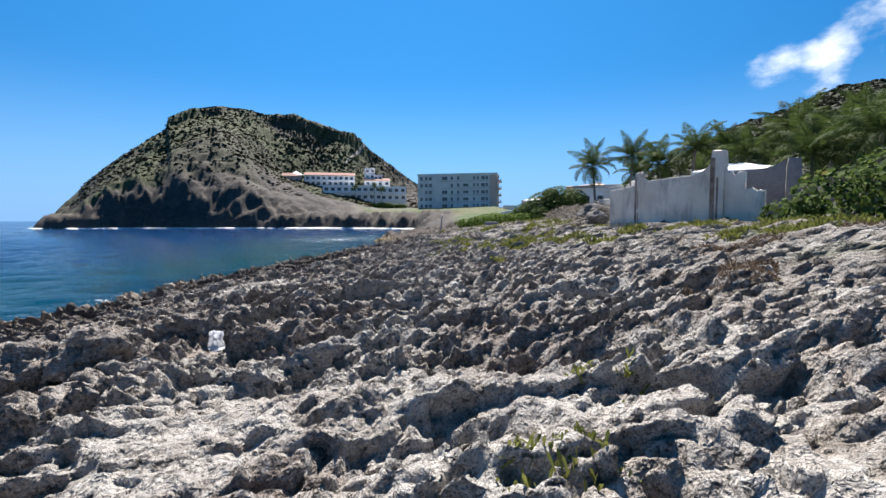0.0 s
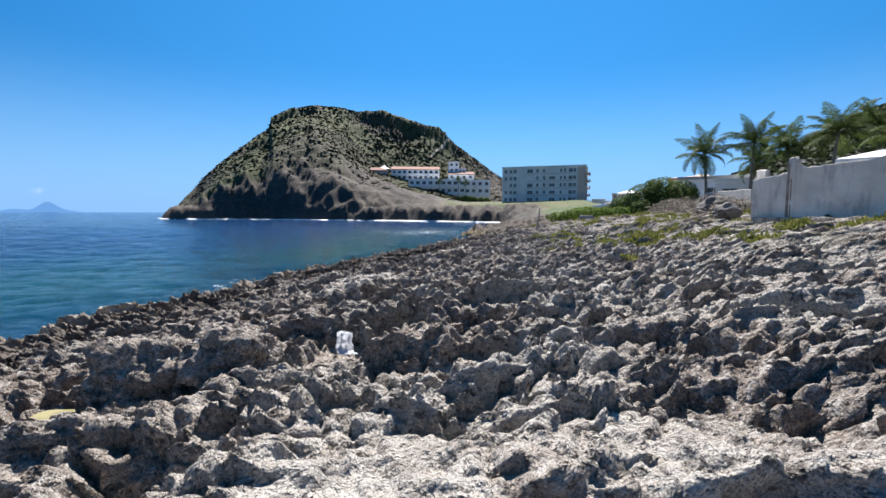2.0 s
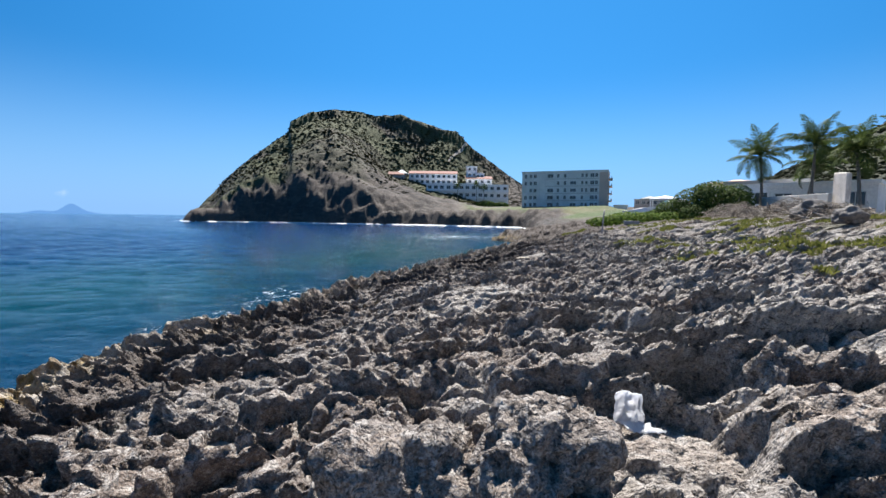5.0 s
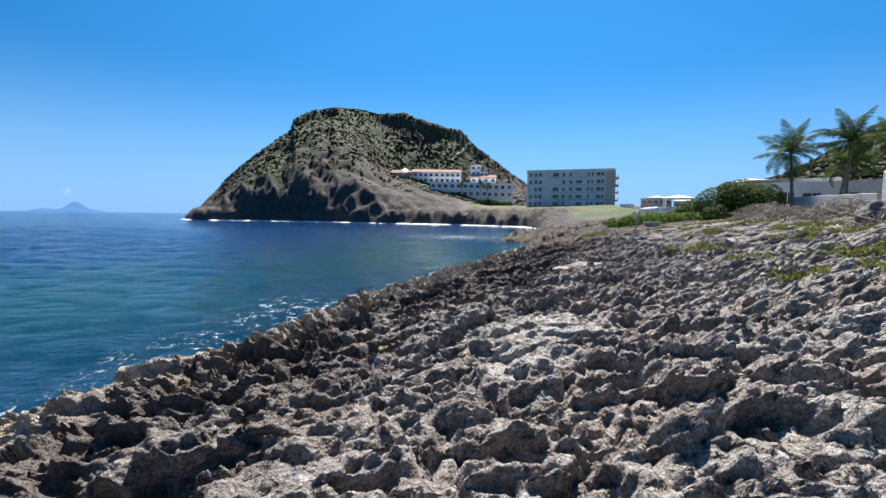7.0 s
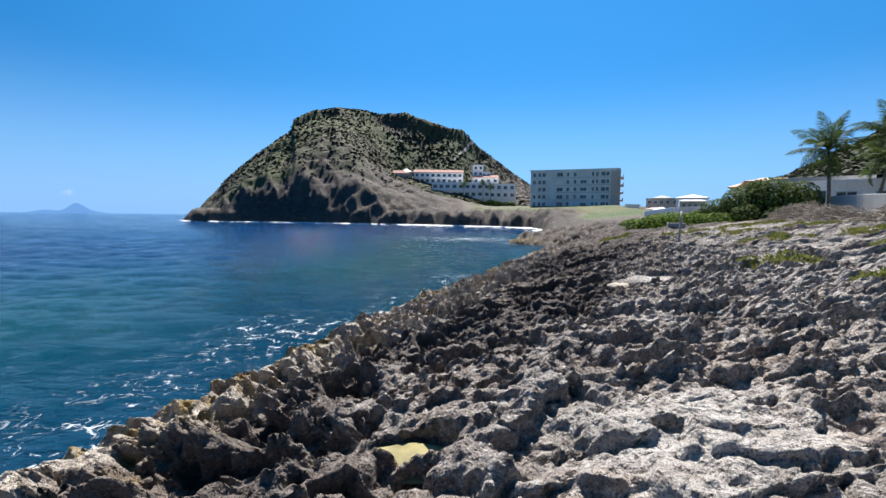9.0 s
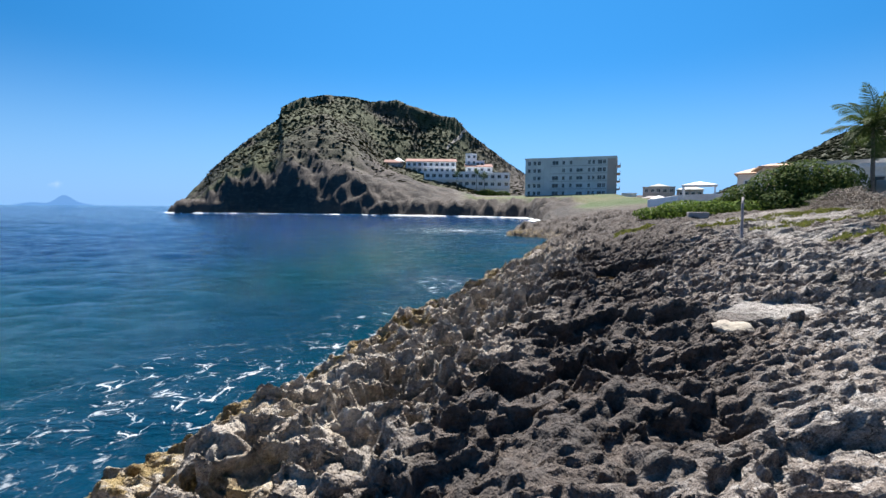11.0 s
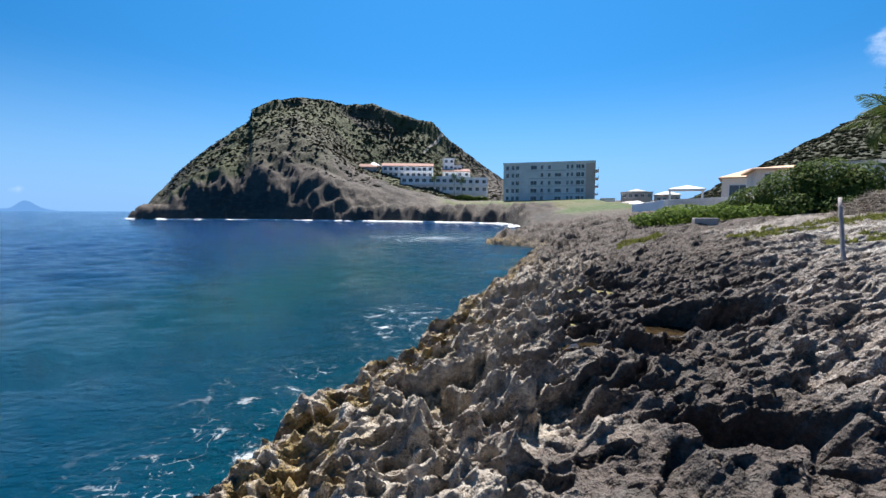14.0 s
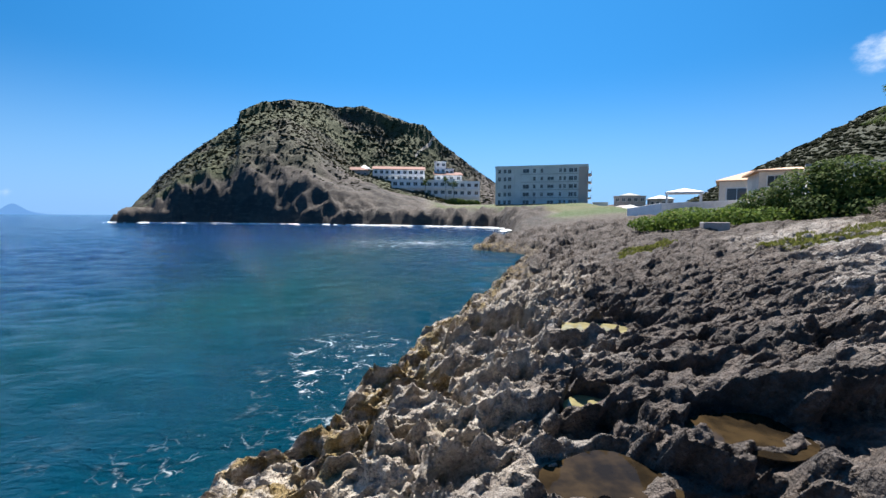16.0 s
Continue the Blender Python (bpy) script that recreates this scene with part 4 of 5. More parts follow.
# sea grape thickets
leaf_bush("sea_grape_bush", "dense sea grape bush with glossy round leaves beside the ruin",
          [(15.2, 16.9, 3.4, 1.0, 1.1, 0.9), (16.4, 16.4, 3.7, 1.2, 1.2, 1.1), (17.8, 15.6, 3.8, 1.4, 1.3, 1.3), (16.6, 15.4, 3.4, 1.2, 1.1, 0.9), (19.2, 14.4, 3.9, 1.5, 1.4, 1.4), (14.6, 17.6, 3.1, 0.6, 0.7, 0.5),
           (18.0, 13.4, 3.4, 1.3, 1.2, 0.9)], 9000, 0.12, GRAPELEAF)
leaf_bush("sea_grape_thicket", "large sea grape thicket with dark leathery leaves on the shore",
          [(24.6, 53.4, 4.4, 1.9, 1.8, 1.6), (23.4, 54.8, 3.8, 1.6, 1.5, 1.1), (25.6, 51.8, 4.8, 1.7, 1.7, 1.7), (26.4, 50.2, 4.5, 1.5, 1.5, 1.6), (24.0, 52.0, 3.5, 1.5, 1.4, 0.9), (22.4, 55.6, 3.3, 1.3, 1.3, 0.7),
           (25.2, 50.0, 3.4, 1.4, 1.3, 0.8), (27.2, 51.6, 4.4, 1.4, 1.6, 1.4), (25.0, 52.6, 5.6, 0.9, 0.9, 0.75)], 24000, 0.125, GRAPELEAF, 10)
leaf_bush("low_creeper", "low bright green beach creeper spreading over rock before the sea grape",
          [(20.4, 54.0, 2.95, 2.2, 1.2, 0.7), (22.4, 53.0, 3.0, 2.0, 1.4, 0.7), (18.4, 55.2, 2.8, 1.8, 1.3, 0.65), (23.4, 56.2, 3.1, 2.4, 1.6, 0.8), (20.6, 58.0, 3.0, 2.2, 1.8, 0.75), (16.8, 56.2, 2.6, 1.3, 1.1, 0.5)], 9500, 0.14, VINELEAF, 3)
leaf_bush("hedge", "clipped green hedge below the white apartments", [(25.0, 246, 9.6, 5.5, 2.0, 2.2), (33.0, 245, 9.2, 4.0, 2.0, 2.0)], 2200, 0.7, HEDGE, 2)
leaf_bush("hedge", "brownish green shrubs along the terrace below the apartments", [(8.0, 246, 10.2, 9.0, 2.0, 2.0), (-10, 250, 13.0, 6.0, 2.5, 2.6), (17.5, 247, 9.8, 5.0, 1.6, 1.8)], 2600, 0.7, SCRUB, 2)


def mat_plants():
    """Low cushions of succulent leaves scattered on the rock, as stuff."""
    spots = [(9.6, 20.6, 1.5, 0.7), (8.4, 20.9, 1.2, 0.5), (11.2, 19.6, 0.9, 0.5), (12.6, 18.6, 1.3, 0.6), (11.6, 16.2, 0.8, 0.5), (13.6, 17.0, 1.2, 0.7), (12.4, 15.0, 1.3, 0.6), (9.4, 18.0, 0.5, 0.3), (11.4, 12.6, 0.6, 0.5),
             (6.6, 21.5, 0.6, 0.35), (7.1, 18.3, 0.35, 0.25), (5.0, 10.6, 0.32, 0.22), (4.35, 9.95, 0.30, 0.2), (10.2, 24.2, 1.6, 0.6), (8.2, 27.5, 1.2, 0.5), (12.4, 27.6, 1.8, 0.6), (11.2, 32.0, 1.5, 0.6), (14.4, 31.2, 1.8, 0.8),
             (12.6, 36.5, 1.6, 0.7), (16.2, 36.8, 2.2, 0.9), (14.0, 41.5, 2.0, 0.9), (18.2, 42.5, 2.4, 1.0), (7.6, 24.0, 0.8, 0.4), (13.2, 22.9, 0.9, 0.4), (17.5, 28.5, 2.2, 0.9), (20.5, 34.0, 2.4, 1.0), (11.4, 46.5, 1.6, 0.8)]
    n = 75000
    area = np.array([a2 * b2 for _x, _y, a2, b2 in spots])
    pick = nrng.choice(len(spots), n, p=area / area.sum())
    sp = np.array(spots)[pick]
    ang, rad = nrng.uniform(0, 6.28, n), np.sqrt(nrng.random(n))
    x, y = sp[:, 0] + sp[:, 2] * rad * np.cos(ang), sp[:, 1] + sp[:, 3] * rad * np.sin(ang)
    ok = pn(x / 0.45, y / 0.45, 91) > -0.25 + 0.5 * (rad - 0.6)
    x, y, rad = x[ok], y[ok], rad[ok]
    h = land(x, y)[0]
    n = len(x)
    pos = np.stack([x, y, h], -1)
    tall = np.minimum(1.0, 0.35 + 0.08 * np.hypot(x - 3.5, y - 8.3))
    tip = (nrng.normal(size=(n, 3)) * (0.05, 0.05, 0.03) + np.stack([0 * x, 0 * x, 0.03 + 0.10 * (1 - rad ** 2) * nrng.random(n)], -1)) * tall[:, None]
    side = np.cross(tip, nrng.normal(size=(n, 3)))
    side *= 0.017 * tall[:, None] / (np.linalg.norm(side, axis=1)[:, None] + 1e-6)
    v = np.stack([pos - side * 0.5 - (0, 0, 0.02), pos + side * 0.5 - (0, 0, 0.02), pos + tip * 0.7 + side, pos + tip, pos + tip * 0.7 - side], 1)
    f = np.arange(n * 5).reshape(n, 5)
    tagged(new("mat_plants", tri_mesh("mat_plants", v.reshape(-1, 3), f, MATLEAF)), "low yellow-green succulent cushions growing on the rock", "ground cover", kind="stuff")


mat_plants()


def dry_shrub(x, y, rx, ry):
    z0 = ground_at(x, y)
    ob = thing("dry_shrub", "brown withered low shrub on the rock", "shrub", (x, y, z0), group="dry shrubs")
    n = 2600
    ang, rad = nrng.uniform(0, 6.28, n), np.sqrt(nrng.random(n))
    px, py = rx * rad * np.cos(ang), ry * rad * np.sin(ang)
    h = land(x + px, y + py)[0]
    pos = np.stack([px, py, h - z0], -1)
    tip = nrng.normal(size=(n, 3)) * 0.025 + (0, 0, 0.02)
    side = np.cross(tip, nrng.normal(size=(n, 3)))
    side *= 0.004 / (np.linalg.norm(side, axis=1)[:, None] + 1e-6)
    v = np.stack([pos - side, pos + side, pos + tip + side, pos + tip - side], 1)
    piece("dry_foliage", tri_mesh("dry_foliage", v.reshape(-1, 3), np.arange(n * 4).reshape(n, 4), DRYTWIG), ob)


for spot in ((7.5, 12.3, 0.5, 0.35), (9.6, 14.3, 0.9, 0.35), (8.3, 12.9, 0.4, 0.25), (11.9, 13.9, 0.7, 0.3)):
    dry_shrub(*spot)


def surf():
    """The ragged white line of broken water along the foot of the cove's cliffs."""
    v, f = [], []
    run = [p for p in COAST if p[1] > 118][:12]
    pts = []
    for (x0, y0), (x1, y1) in zip(run, run[1:]):
        n = max(2, int(math.hypot(x1 - x0, y1 - y0) / 1.2))
        pts += [(x0 + (x1 - x0) * k / n, y0 + (y1 - y0) * k / n, math.atan2(y1 - y0, x1 - x0)) for k in range(n)]
    for k, (x, y, a2) in enumerate(pts):
        wide = max(0.02, 0.9 + 1.9 * noise.noise(Vector((k * 0.13, 0, 0))) + 1.0 * noise.noise(Vector((k * 0.5, 3, 0))))
        nx2, ny2 = -math.sin(a2), math.cos(a2)
        v += [(x - nx2 * min(1.5, wide), y - ny2 * min(1.5, wide), 0.06), (x + nx2 * wide * 0.6, y + ny2 * wide * 0.6, 0.20 + 0.12 * rng.random()), (x + nx2 * wide * 1.5, y + ny2 * wide * 1.5, 0.06)]
    for k in range(len(pts) - 1):
        f += [(3 * k, 3 * k + 3, 3 * k + 4, 3 * k + 1), (3 * k + 1, 3 * k + 4, 3 * k + 5, 3 * k + 2)]
    tagged(new("surf", mesh_of("surf", v, f, FOAM)), "white surf breaking along the foot of the cliffs", "surf", kind="stuff")


surf()


# ---- stones ----
def rock_mesh(name, sx, sy, sz, seed, material, rough=0.42, sub=4):
    bm = bmesh.new()
    bmesh.ops.create_icosphere(bm, subdivisions=sub, radius=1.0)
    for v in bm.verts:
        p = v.co * 1.3 + Vector((seed * 3.1, seed * 1.7, seed))
        k = 1 + rough * noise.fractal(p, 0.9, 2.0, 5) - 0.5 * rough * max(0, 0.28 - noise.voronoi(p * 2.6)[0][0])
        k -= 0.10 * abs(noise.noise(p * 6)) + 0.05 * abs(noise.noise(p * 13))
        v.co = Vector((v.co.x * sx, v.co.y * sy, v.co.z * sz)) * k
        if v.co.z < -0.55 * sz:
            v.co.z = -0.55 * sz
    me = bpy.data.meshes.new(name)
    bm.to_mesh(me)
    bm.free()
    me.materials.append(material)
    me.polygons.foreach_set("use_smooth", [True] * len(me.polygons))
    return me


def stone(name, label, x, y, size, seed, material, sink=0.0, rz=0.0, group="", sub=4):
    ob = new(name, rock_mesh(name, *size, seed, material, sub=sub))
    ob.matrix_world = pose(x, y, ground_at(x, y) + 0.5 * size[2] - sink, 0, 0, rz)
    return tagged(ob, label, "boulder", group)


stone("boulder", "big pitted grey limestone boulder lying on the shelf", 0.58, 13.05, (0.36, 0.29, 0.33), 3, GROUND, 0.03, 10, "shelf boulders", 5)
stone("boulder", "pitted limestone boulder with a pale side", 1.22, 13.1, (0.36, 0.29, 0.30), 8, GROUND, 0.03, 40, "shelf boulders", 5)
stone("boulder", "dark grey rounded boulder in front of the ruined wall", 14.0, 25.7, (0.50, 0.40, 0.36), 5, BOULDER, 0.03)
stone("boulder", "dark broken rock slab among driftwood", 16.6, 30.2, (1.0, 0.6, 0.5), 6, BOULDER, 0.06, 20)
for n, (x, y, r, mt) in enumerate(((6.4, 12.9, 0.13, PALEROCK), (10.6, 19.2, 0.19, GROUND), (10.2, 15.4, 0.13, GROUND), (1.75, 25.85, 0.07, SAND), (3.6, 26.2, 0.24, PALEROCK), (2.45, 30.9, 0.09, PALEROCK),
                                   (2.0, 30.2, 0.08, SAND), (2.75, 33.0, 0.1, SAND))):
    stone("stone", "loose pale limestone stone on the shelf", x, y, (r, r * 0.8, r * 0.62), 20 + n, mt, 0.02, 37 * n, "loose stones", 3)


def pool_disc(name, label, category, x, y, r, z, material, seed):
    v, f = [(0, 0, 0.0)], []
    n = 28
    for k in range(n):
        a2 = 2 * math.pi * k / n
        rr = r * (1.18 + 0.10 * math.sin(3 * a2 + seed) + 0.07 * math.sin(5 * a2 + 2 * seed))
        v.append((rr * math.cos(a2), rr * 0.82 * math.sin(a2), 0))
    f = [(0, 1 + k, 1 + (k + 1) % n) for k in range(n)]
    ob = new(name, mesh_of(name, v, f, material, True))
    ob.matrix_world = pose(x, y, z)
    tagged(ob, label, category, group=name + "s")


for n, (x, y, r, deep_by, in_shade) in enumerate(POOLS):
    pool_disc("rock_pool", "still brown rock pool in a hollow, coloured dark for shade" if in_shade else "shallow yellow-green rock pool over sand in a limestone hollow", "rock pool", x, y, r, bed_level(x, y) - deep_by + 0.10, SHADEPOOL if in_shade else POOL, n)
for n, (x, y, r, deep_by) in enumerate(SANDY):
    pool_disc("sand_patch", "flat patch of pale sand in a limestone hollow", "sand", x, y, r, bed_level(x, y) - deep_by + 0.015, SAND, n + 3)


def plastic_bag():
    """A crumpled white plastic sheet, standing up on one side and spread on the other."""
    bm = bmesh.new()
    bmesh.ops.create_grid(bm, x_segments=22, y_segments=22, size=0.5)
    for v in bm.verts:
        u, w2 = v.co.x + 0.5, v.co.y + 0.5
        fold = 0.025 * noise.noise(Vector((u * 6, w2 * 6, 1))) + 0.015 * noise.noise(Vector((u * 15, w2 * 15, 4)))
        if w2 > 0.4:
            v.co = Vector(((u - 0.5) * 0.19 * (1.15 - 0.3 * w2) + fold, 0.05 * (w2 - 0.4) + fold + 0.03 * math.cos(u * 5), 0.03 + (w2 - 0.4) * 0.34 - 0.03 * (u - 0.5) ** 2 * 4))
        else:
            v.co = Vector(((u - 0.5) * 0.19 + (0.4 - w2) * 0.22 + fold, -(0.4 - w2) * 0.30, 0.03 + fold + 0.05 * w2))
    me = bpy.data.meshes.new("plastic_bag")
    bm.to_mesh(me)
    bm.free()
    me.materials.append(BAG)
    me.polygons.foreach_set("use_smooth", [True] * len(me.polygons))
    ob = new("plastic_bag", me)
    md = ob.modifiers.new("thick", "SOLIDIFY")
    md.thickness = 0.006
    ob.matrix_world = pose(2.0, 14.0, ground_at(2.0, 14.0) + 0.01, 0, 0, -8)
    tagged(ob, "crumpled white plastic bag caught in the rocks", "plastic bag")


plastic_bag()


def stake():
    """The leaning weathered post on the shelf."""
    z0 = ground_at(9.0, 34.0, 0.1)
    ob = thing("wooden_stake", "grey weathered wooden stake leaning in the rock", "stake", (9.0, 34.0, z0))
    pts = [(0.045 * k + 0.006 * math.sin(k * 2), 0.075 * k, 0.208 * k) for k in range(8)]
    tv, tf = tube(pts, [0.043, 0.041, 0.04, 0.039, 0.038, 0.037, 0.036, 0.033], 8)
    piece("post", mesh_of("post", tv, tf, POLEWOOD, True), ob)
    x, y, z = pts[6]
    tv, tf = tube([(x - 0.055, y - 0.03, z + 0.06), (x + 0.05, y - 0.05, z + 0.02), (x + 0.06, y + 0.05, z)], [0.008] * 3, 5)
    piece("wire_tie", mesh_of("wire_tie", tv, tf, STEEL), ob, None, "rusty wire tie")


stake()


# ---- the ruined garden wall ----
def wall_run(name, parent, p, q, z0, h0, h1, thick, material, ragged=0.03, seed=0, n=26):
    """A plastered wall between two points whose top runs from h0 to h1, with a chipped top edge."""
    r2 = random.Random(seed)
    p, q = Vector((*p, 0)), Vector((*q, 0))
    t = (q - p).normalized()
    nn = Vector((-t.y, t.x, 0)) * thick / 2
    v, f = [], []
    for i in range(n + 1):
        k = i / n
        c2 = p.lerp(q, k)
        top = z0 + h0 + (h1 - h0) * k + ragged * (r2.random() - 0.5)
        for j, zz in enumerate((z0 - 0.4, z0 + 0.35 * (top - z0), top - 0.03, top)):
            inn = 0.82 if j == 3 else 1.0
            wob = 0.012 * (r2.random() - 0.5)
            v += [tuple(c2 + nn * (inn + wob) + Vector((0, 0, zz))), tuple(c2 - nn * (inn + wob) + Vector((0, 0, zz)))]
    for i in range(n):
        a2, b2 = 8 * i, 8 * (i + 1)
        for j in range(3):
            f.append((a2 + 2 * j, b2 + 2 * j, b2 + 2 * j + 2, a2 + 2 * j + 2))
            f.append((a2 + 2 * j + 3, b2 + 2 * j + 3, b2 + 2 * j + 1, a2 + 2 * j + 1))
        f.append((a2 + 6, b2 + 6, b2 + 7, a2 + 7))
    for a2 in (0, 8 * n):
        for j in range(3):
            f.append((a2 + 2 * j, a2 + 2 * j + 2, a2 + 2 * j + 3, a2 + 2 * j + 1))
    return piece(name, mesh_of(name, v, f, material), parent)


def pillar(parent, x, y, z0, high, wide, rz, seed, mt=None, strip=True):
    """A pillar with a broken curved cap, and its exposed reddish edge as a part."""
    bm = bmesh.new()
    bmesh.ops.create_cube(bm, size=1.0)
    bmesh.ops.subdivide_edges(bm, edges=bm.edges[:], cuts=7, use_grid_fill=True)
    for v in bm.verts:
        k = v.co.z + 0.5
        v.co = Vector((v.co.x * wide, v.co.y * wide, -0.4 + k * (high + 0.4)))
        v.co += 0.022 * Vector((noise.noise(v.co * 6 + Vector((seed, 0, 0))), noise.noise(v.co * 6 + Vector((0, seed, 0))), 0))
        if k > 0.93:
            v.co.x *= 0.86
            v.co.y *= 0.86
            v.co.z += 0.05 * noise.noise(v.co * 5 + Vector((seed, 3, 0)))
    me = bpy.data.meshes.new("pillar")
    bm.to_mesh(me)
    bm.free()
    me.materials.append(mt or PLASTER)
    ob = piece("pillar", me, parent, pose(x, y, z0, 0, 0, rz), "plastered pillar with a broken top")
    if strip:
        v, f = boxes([(-wide * 0.50, -wide * 0.545, -0.3, -wide * 0.16, -wide * 0.49, high * 0.90), (-wide * 0.02, -wide * 0.53, -0.3, wide * 0.12, -wide * 0.49, high * 0.62)])
        piece("edge_strip", mesh_of("edge_strip", v, f, BRICKISH), ob, None, "rust-stained exposed edge")
    if strip and wide < 0.3:
        v, f = boxes([(-wide * 0.30, -wide * 0.58, high * 0.90, wide * 1.15, wide * 0.6, high * 0.95)])
        piece("capital", mesh_of("capital", v, f, PLASTER), ob, None, "weathered projecting capital")
    return ob


def scallop(parent, p, q, z0, h0, h1, thick, seed, mt=None):
    """The curved sweep by which the wall climbs to a pillar."""
    p, q = Vector((*p, 0)), Vector((*q, 0))
    t = (q - p).normalized()
    nn = Vector((-t.y, t.x, 0)) * thick / 2
    v, f, n = [], [], 12
    for i in range(n + 1):
        k = i / n
        c2 = p.lerp(q, k)
        top = z0 + h0 + (h1 - h0) * k ** 2.2
        v += [tuple(c2 + nn + Vector((0, 0, z0 + h0 * 0.9))), tuple(c2 - nn + Vector((0, 0, z0 + h0 * 0.9))), tuple(c2 + nn + Vector((0, 0, top))), tuple(c2 - nn + Vector((0, 0, top)))]
    for i in range(n):
        a2, b2 = 4 * i, 4 * i + 4
        f += [(a2, b2, b2 + 2, a2 + 2), (a2 + 1, a2 + 3, b2 + 3, b2 + 1), (a2 + 2, b2 + 2, b2 + 3, a2 + 3)]
    f += [(0, 2, 3, 1), (4 * n, 4 * n + 1, 4 * n + 3, 4 * n + 2)]
    piece("curved_coping", mesh_of("curved_coping", v, f, mt or PLASTER), parent)


def ruined_wall():
    ob = thing("ruined_wall", "ruined grey plastered garden wall with two tall pillars and broken end", "wall")
    A, P1, P2, B = (12.8, 22.7), (13.27, 21.82), (14.4, 19.69), (14.95, 18.65)
    z0 = 2.98
    wall_run("wall_panel", ob, A, P1, z0, 1.06, 1.22, 0.16, PLASTER, 0.03, 1, 10)
    wall_run("wall_panel", ob, P1, P2, z0, 1.30, 1.46, 0.16, PLASTER, 0.03, 2)
    wall_run("wall_panel", ob, P2, (14.72, 19.08), z0, 1.52, 1.30, 0.16, PLASTER, 0.22, 3, 8)
    wall_run("wall_panel", ob, (14.72, 19.08), B, z0, 0.92, 0.86, 0.16, PLASTER, 0.10, 4, 8)
    pillar(ob, *P1, z0, 1.62, 0.20, -62, 1)
    pillar(ob, *P2, z0, 2.06, 0.36, -62, 5)
    scallop(ob, (13.52, 21.35), (13.30, 21.76), z0, 1.28, 1.52, 0.15, 1)
    scallop(ob, (14.05, 20.35), (14.36, 19.77), z0, 1.40, 1.90, 0.15, 2)
    v, f = [], []
    for k in range(14):
        s2 = k / 13
        x, y = 12.98 + 2.0 * s2, 22.35 - 3.8 * s2
        w2, z2 = 0.16 + 0.07 * rng.random(), 2.86 + 0.10 * rng.random()
        bv, bf = boxes([(x - w2 - 0.14, y - 0.20, 2.5, x + w2 - 0.14, y + 0.20, z2)])
        f += [tuple(i + len(v) for i in q) for q in bf]
        v += bv
    piece("footing", mesh_of("footing", v, f, PALEROCK), ob, None, "rough pale footing stones")


ruined_wall()


def back_wall():
    ob = thing("boundary_wall", "grey boundary wall with a scrolled pillar behind the ruin, its shade put into the colour", "wall")
    # panel, pillar and sweep all take the render coloured dark for shade
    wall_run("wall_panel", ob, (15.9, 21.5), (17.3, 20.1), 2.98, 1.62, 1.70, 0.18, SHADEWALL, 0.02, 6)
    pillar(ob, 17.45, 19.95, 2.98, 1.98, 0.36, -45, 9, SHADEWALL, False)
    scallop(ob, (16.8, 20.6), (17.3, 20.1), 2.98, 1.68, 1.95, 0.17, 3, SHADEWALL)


back_wall()


def fence_wall():
    """The low grey wall that runs along the gardens behind the debris."""
    ob = thing("garden_wall", "long low grey rendered garden wall", "wall")
    wall_run("wall_panel", ob, (28.4, 49.6), (24.4, 38.4), 3.2, 1.75, 1.45, 0.2, CONCRETE, 0.04, 7)
    wall_run("wall_end", ob, (24.9, 38.6), (24.5, 37.3), 3.2, 2.7, 2.55, 0.26, PLASTER, 0.08, 8)


fence_wall()


def driftwood(x, y, n, spread, seed):
    r2 = random.Random(seed)
    for _k in range(n):
        px, py = x + r2.uniform(-1, 1) * spread, y + r2.uniform(-1, 1) * spread * 0.6
        ln, az, el = r2.uniform(0.6, 2.0), r2.uniform(0, 6.28), r2.uniform(-0.05, 0.45)
        z0 = ground_at(px, py)
        pts = [(i / 5 * ln * math.cos(az) + r2.uniform(-0.05, 0.05), i / 5 * ln * math.sin(az) + r2.uniform(-0.05, 0.05), max(0.02, i / 5 * ln * math.sin(el))) for i in range(6)]
        rr = r2.uniform(0.02, 0.05)
        tv, tf = tube(pts, [rr * (1 - 0.12 * i) for i in range(6)], 6)
        ob = new("driftwood", mesh_of("driftwood", tv, tf, DRIFT, True))
        ob.matrix_world = pose(px, py, z0)
        tagged(ob, "bleached grey driftwood branch in a debris heap", "driftwood", "driftwood pile")


driftwood(17.2, 29.8, 24, 1.8, 3)
driftwood(24.6, 44.0, 24, 2.0, 4)
driftwood(12.8, 26.7, 3, 0.7, 5)


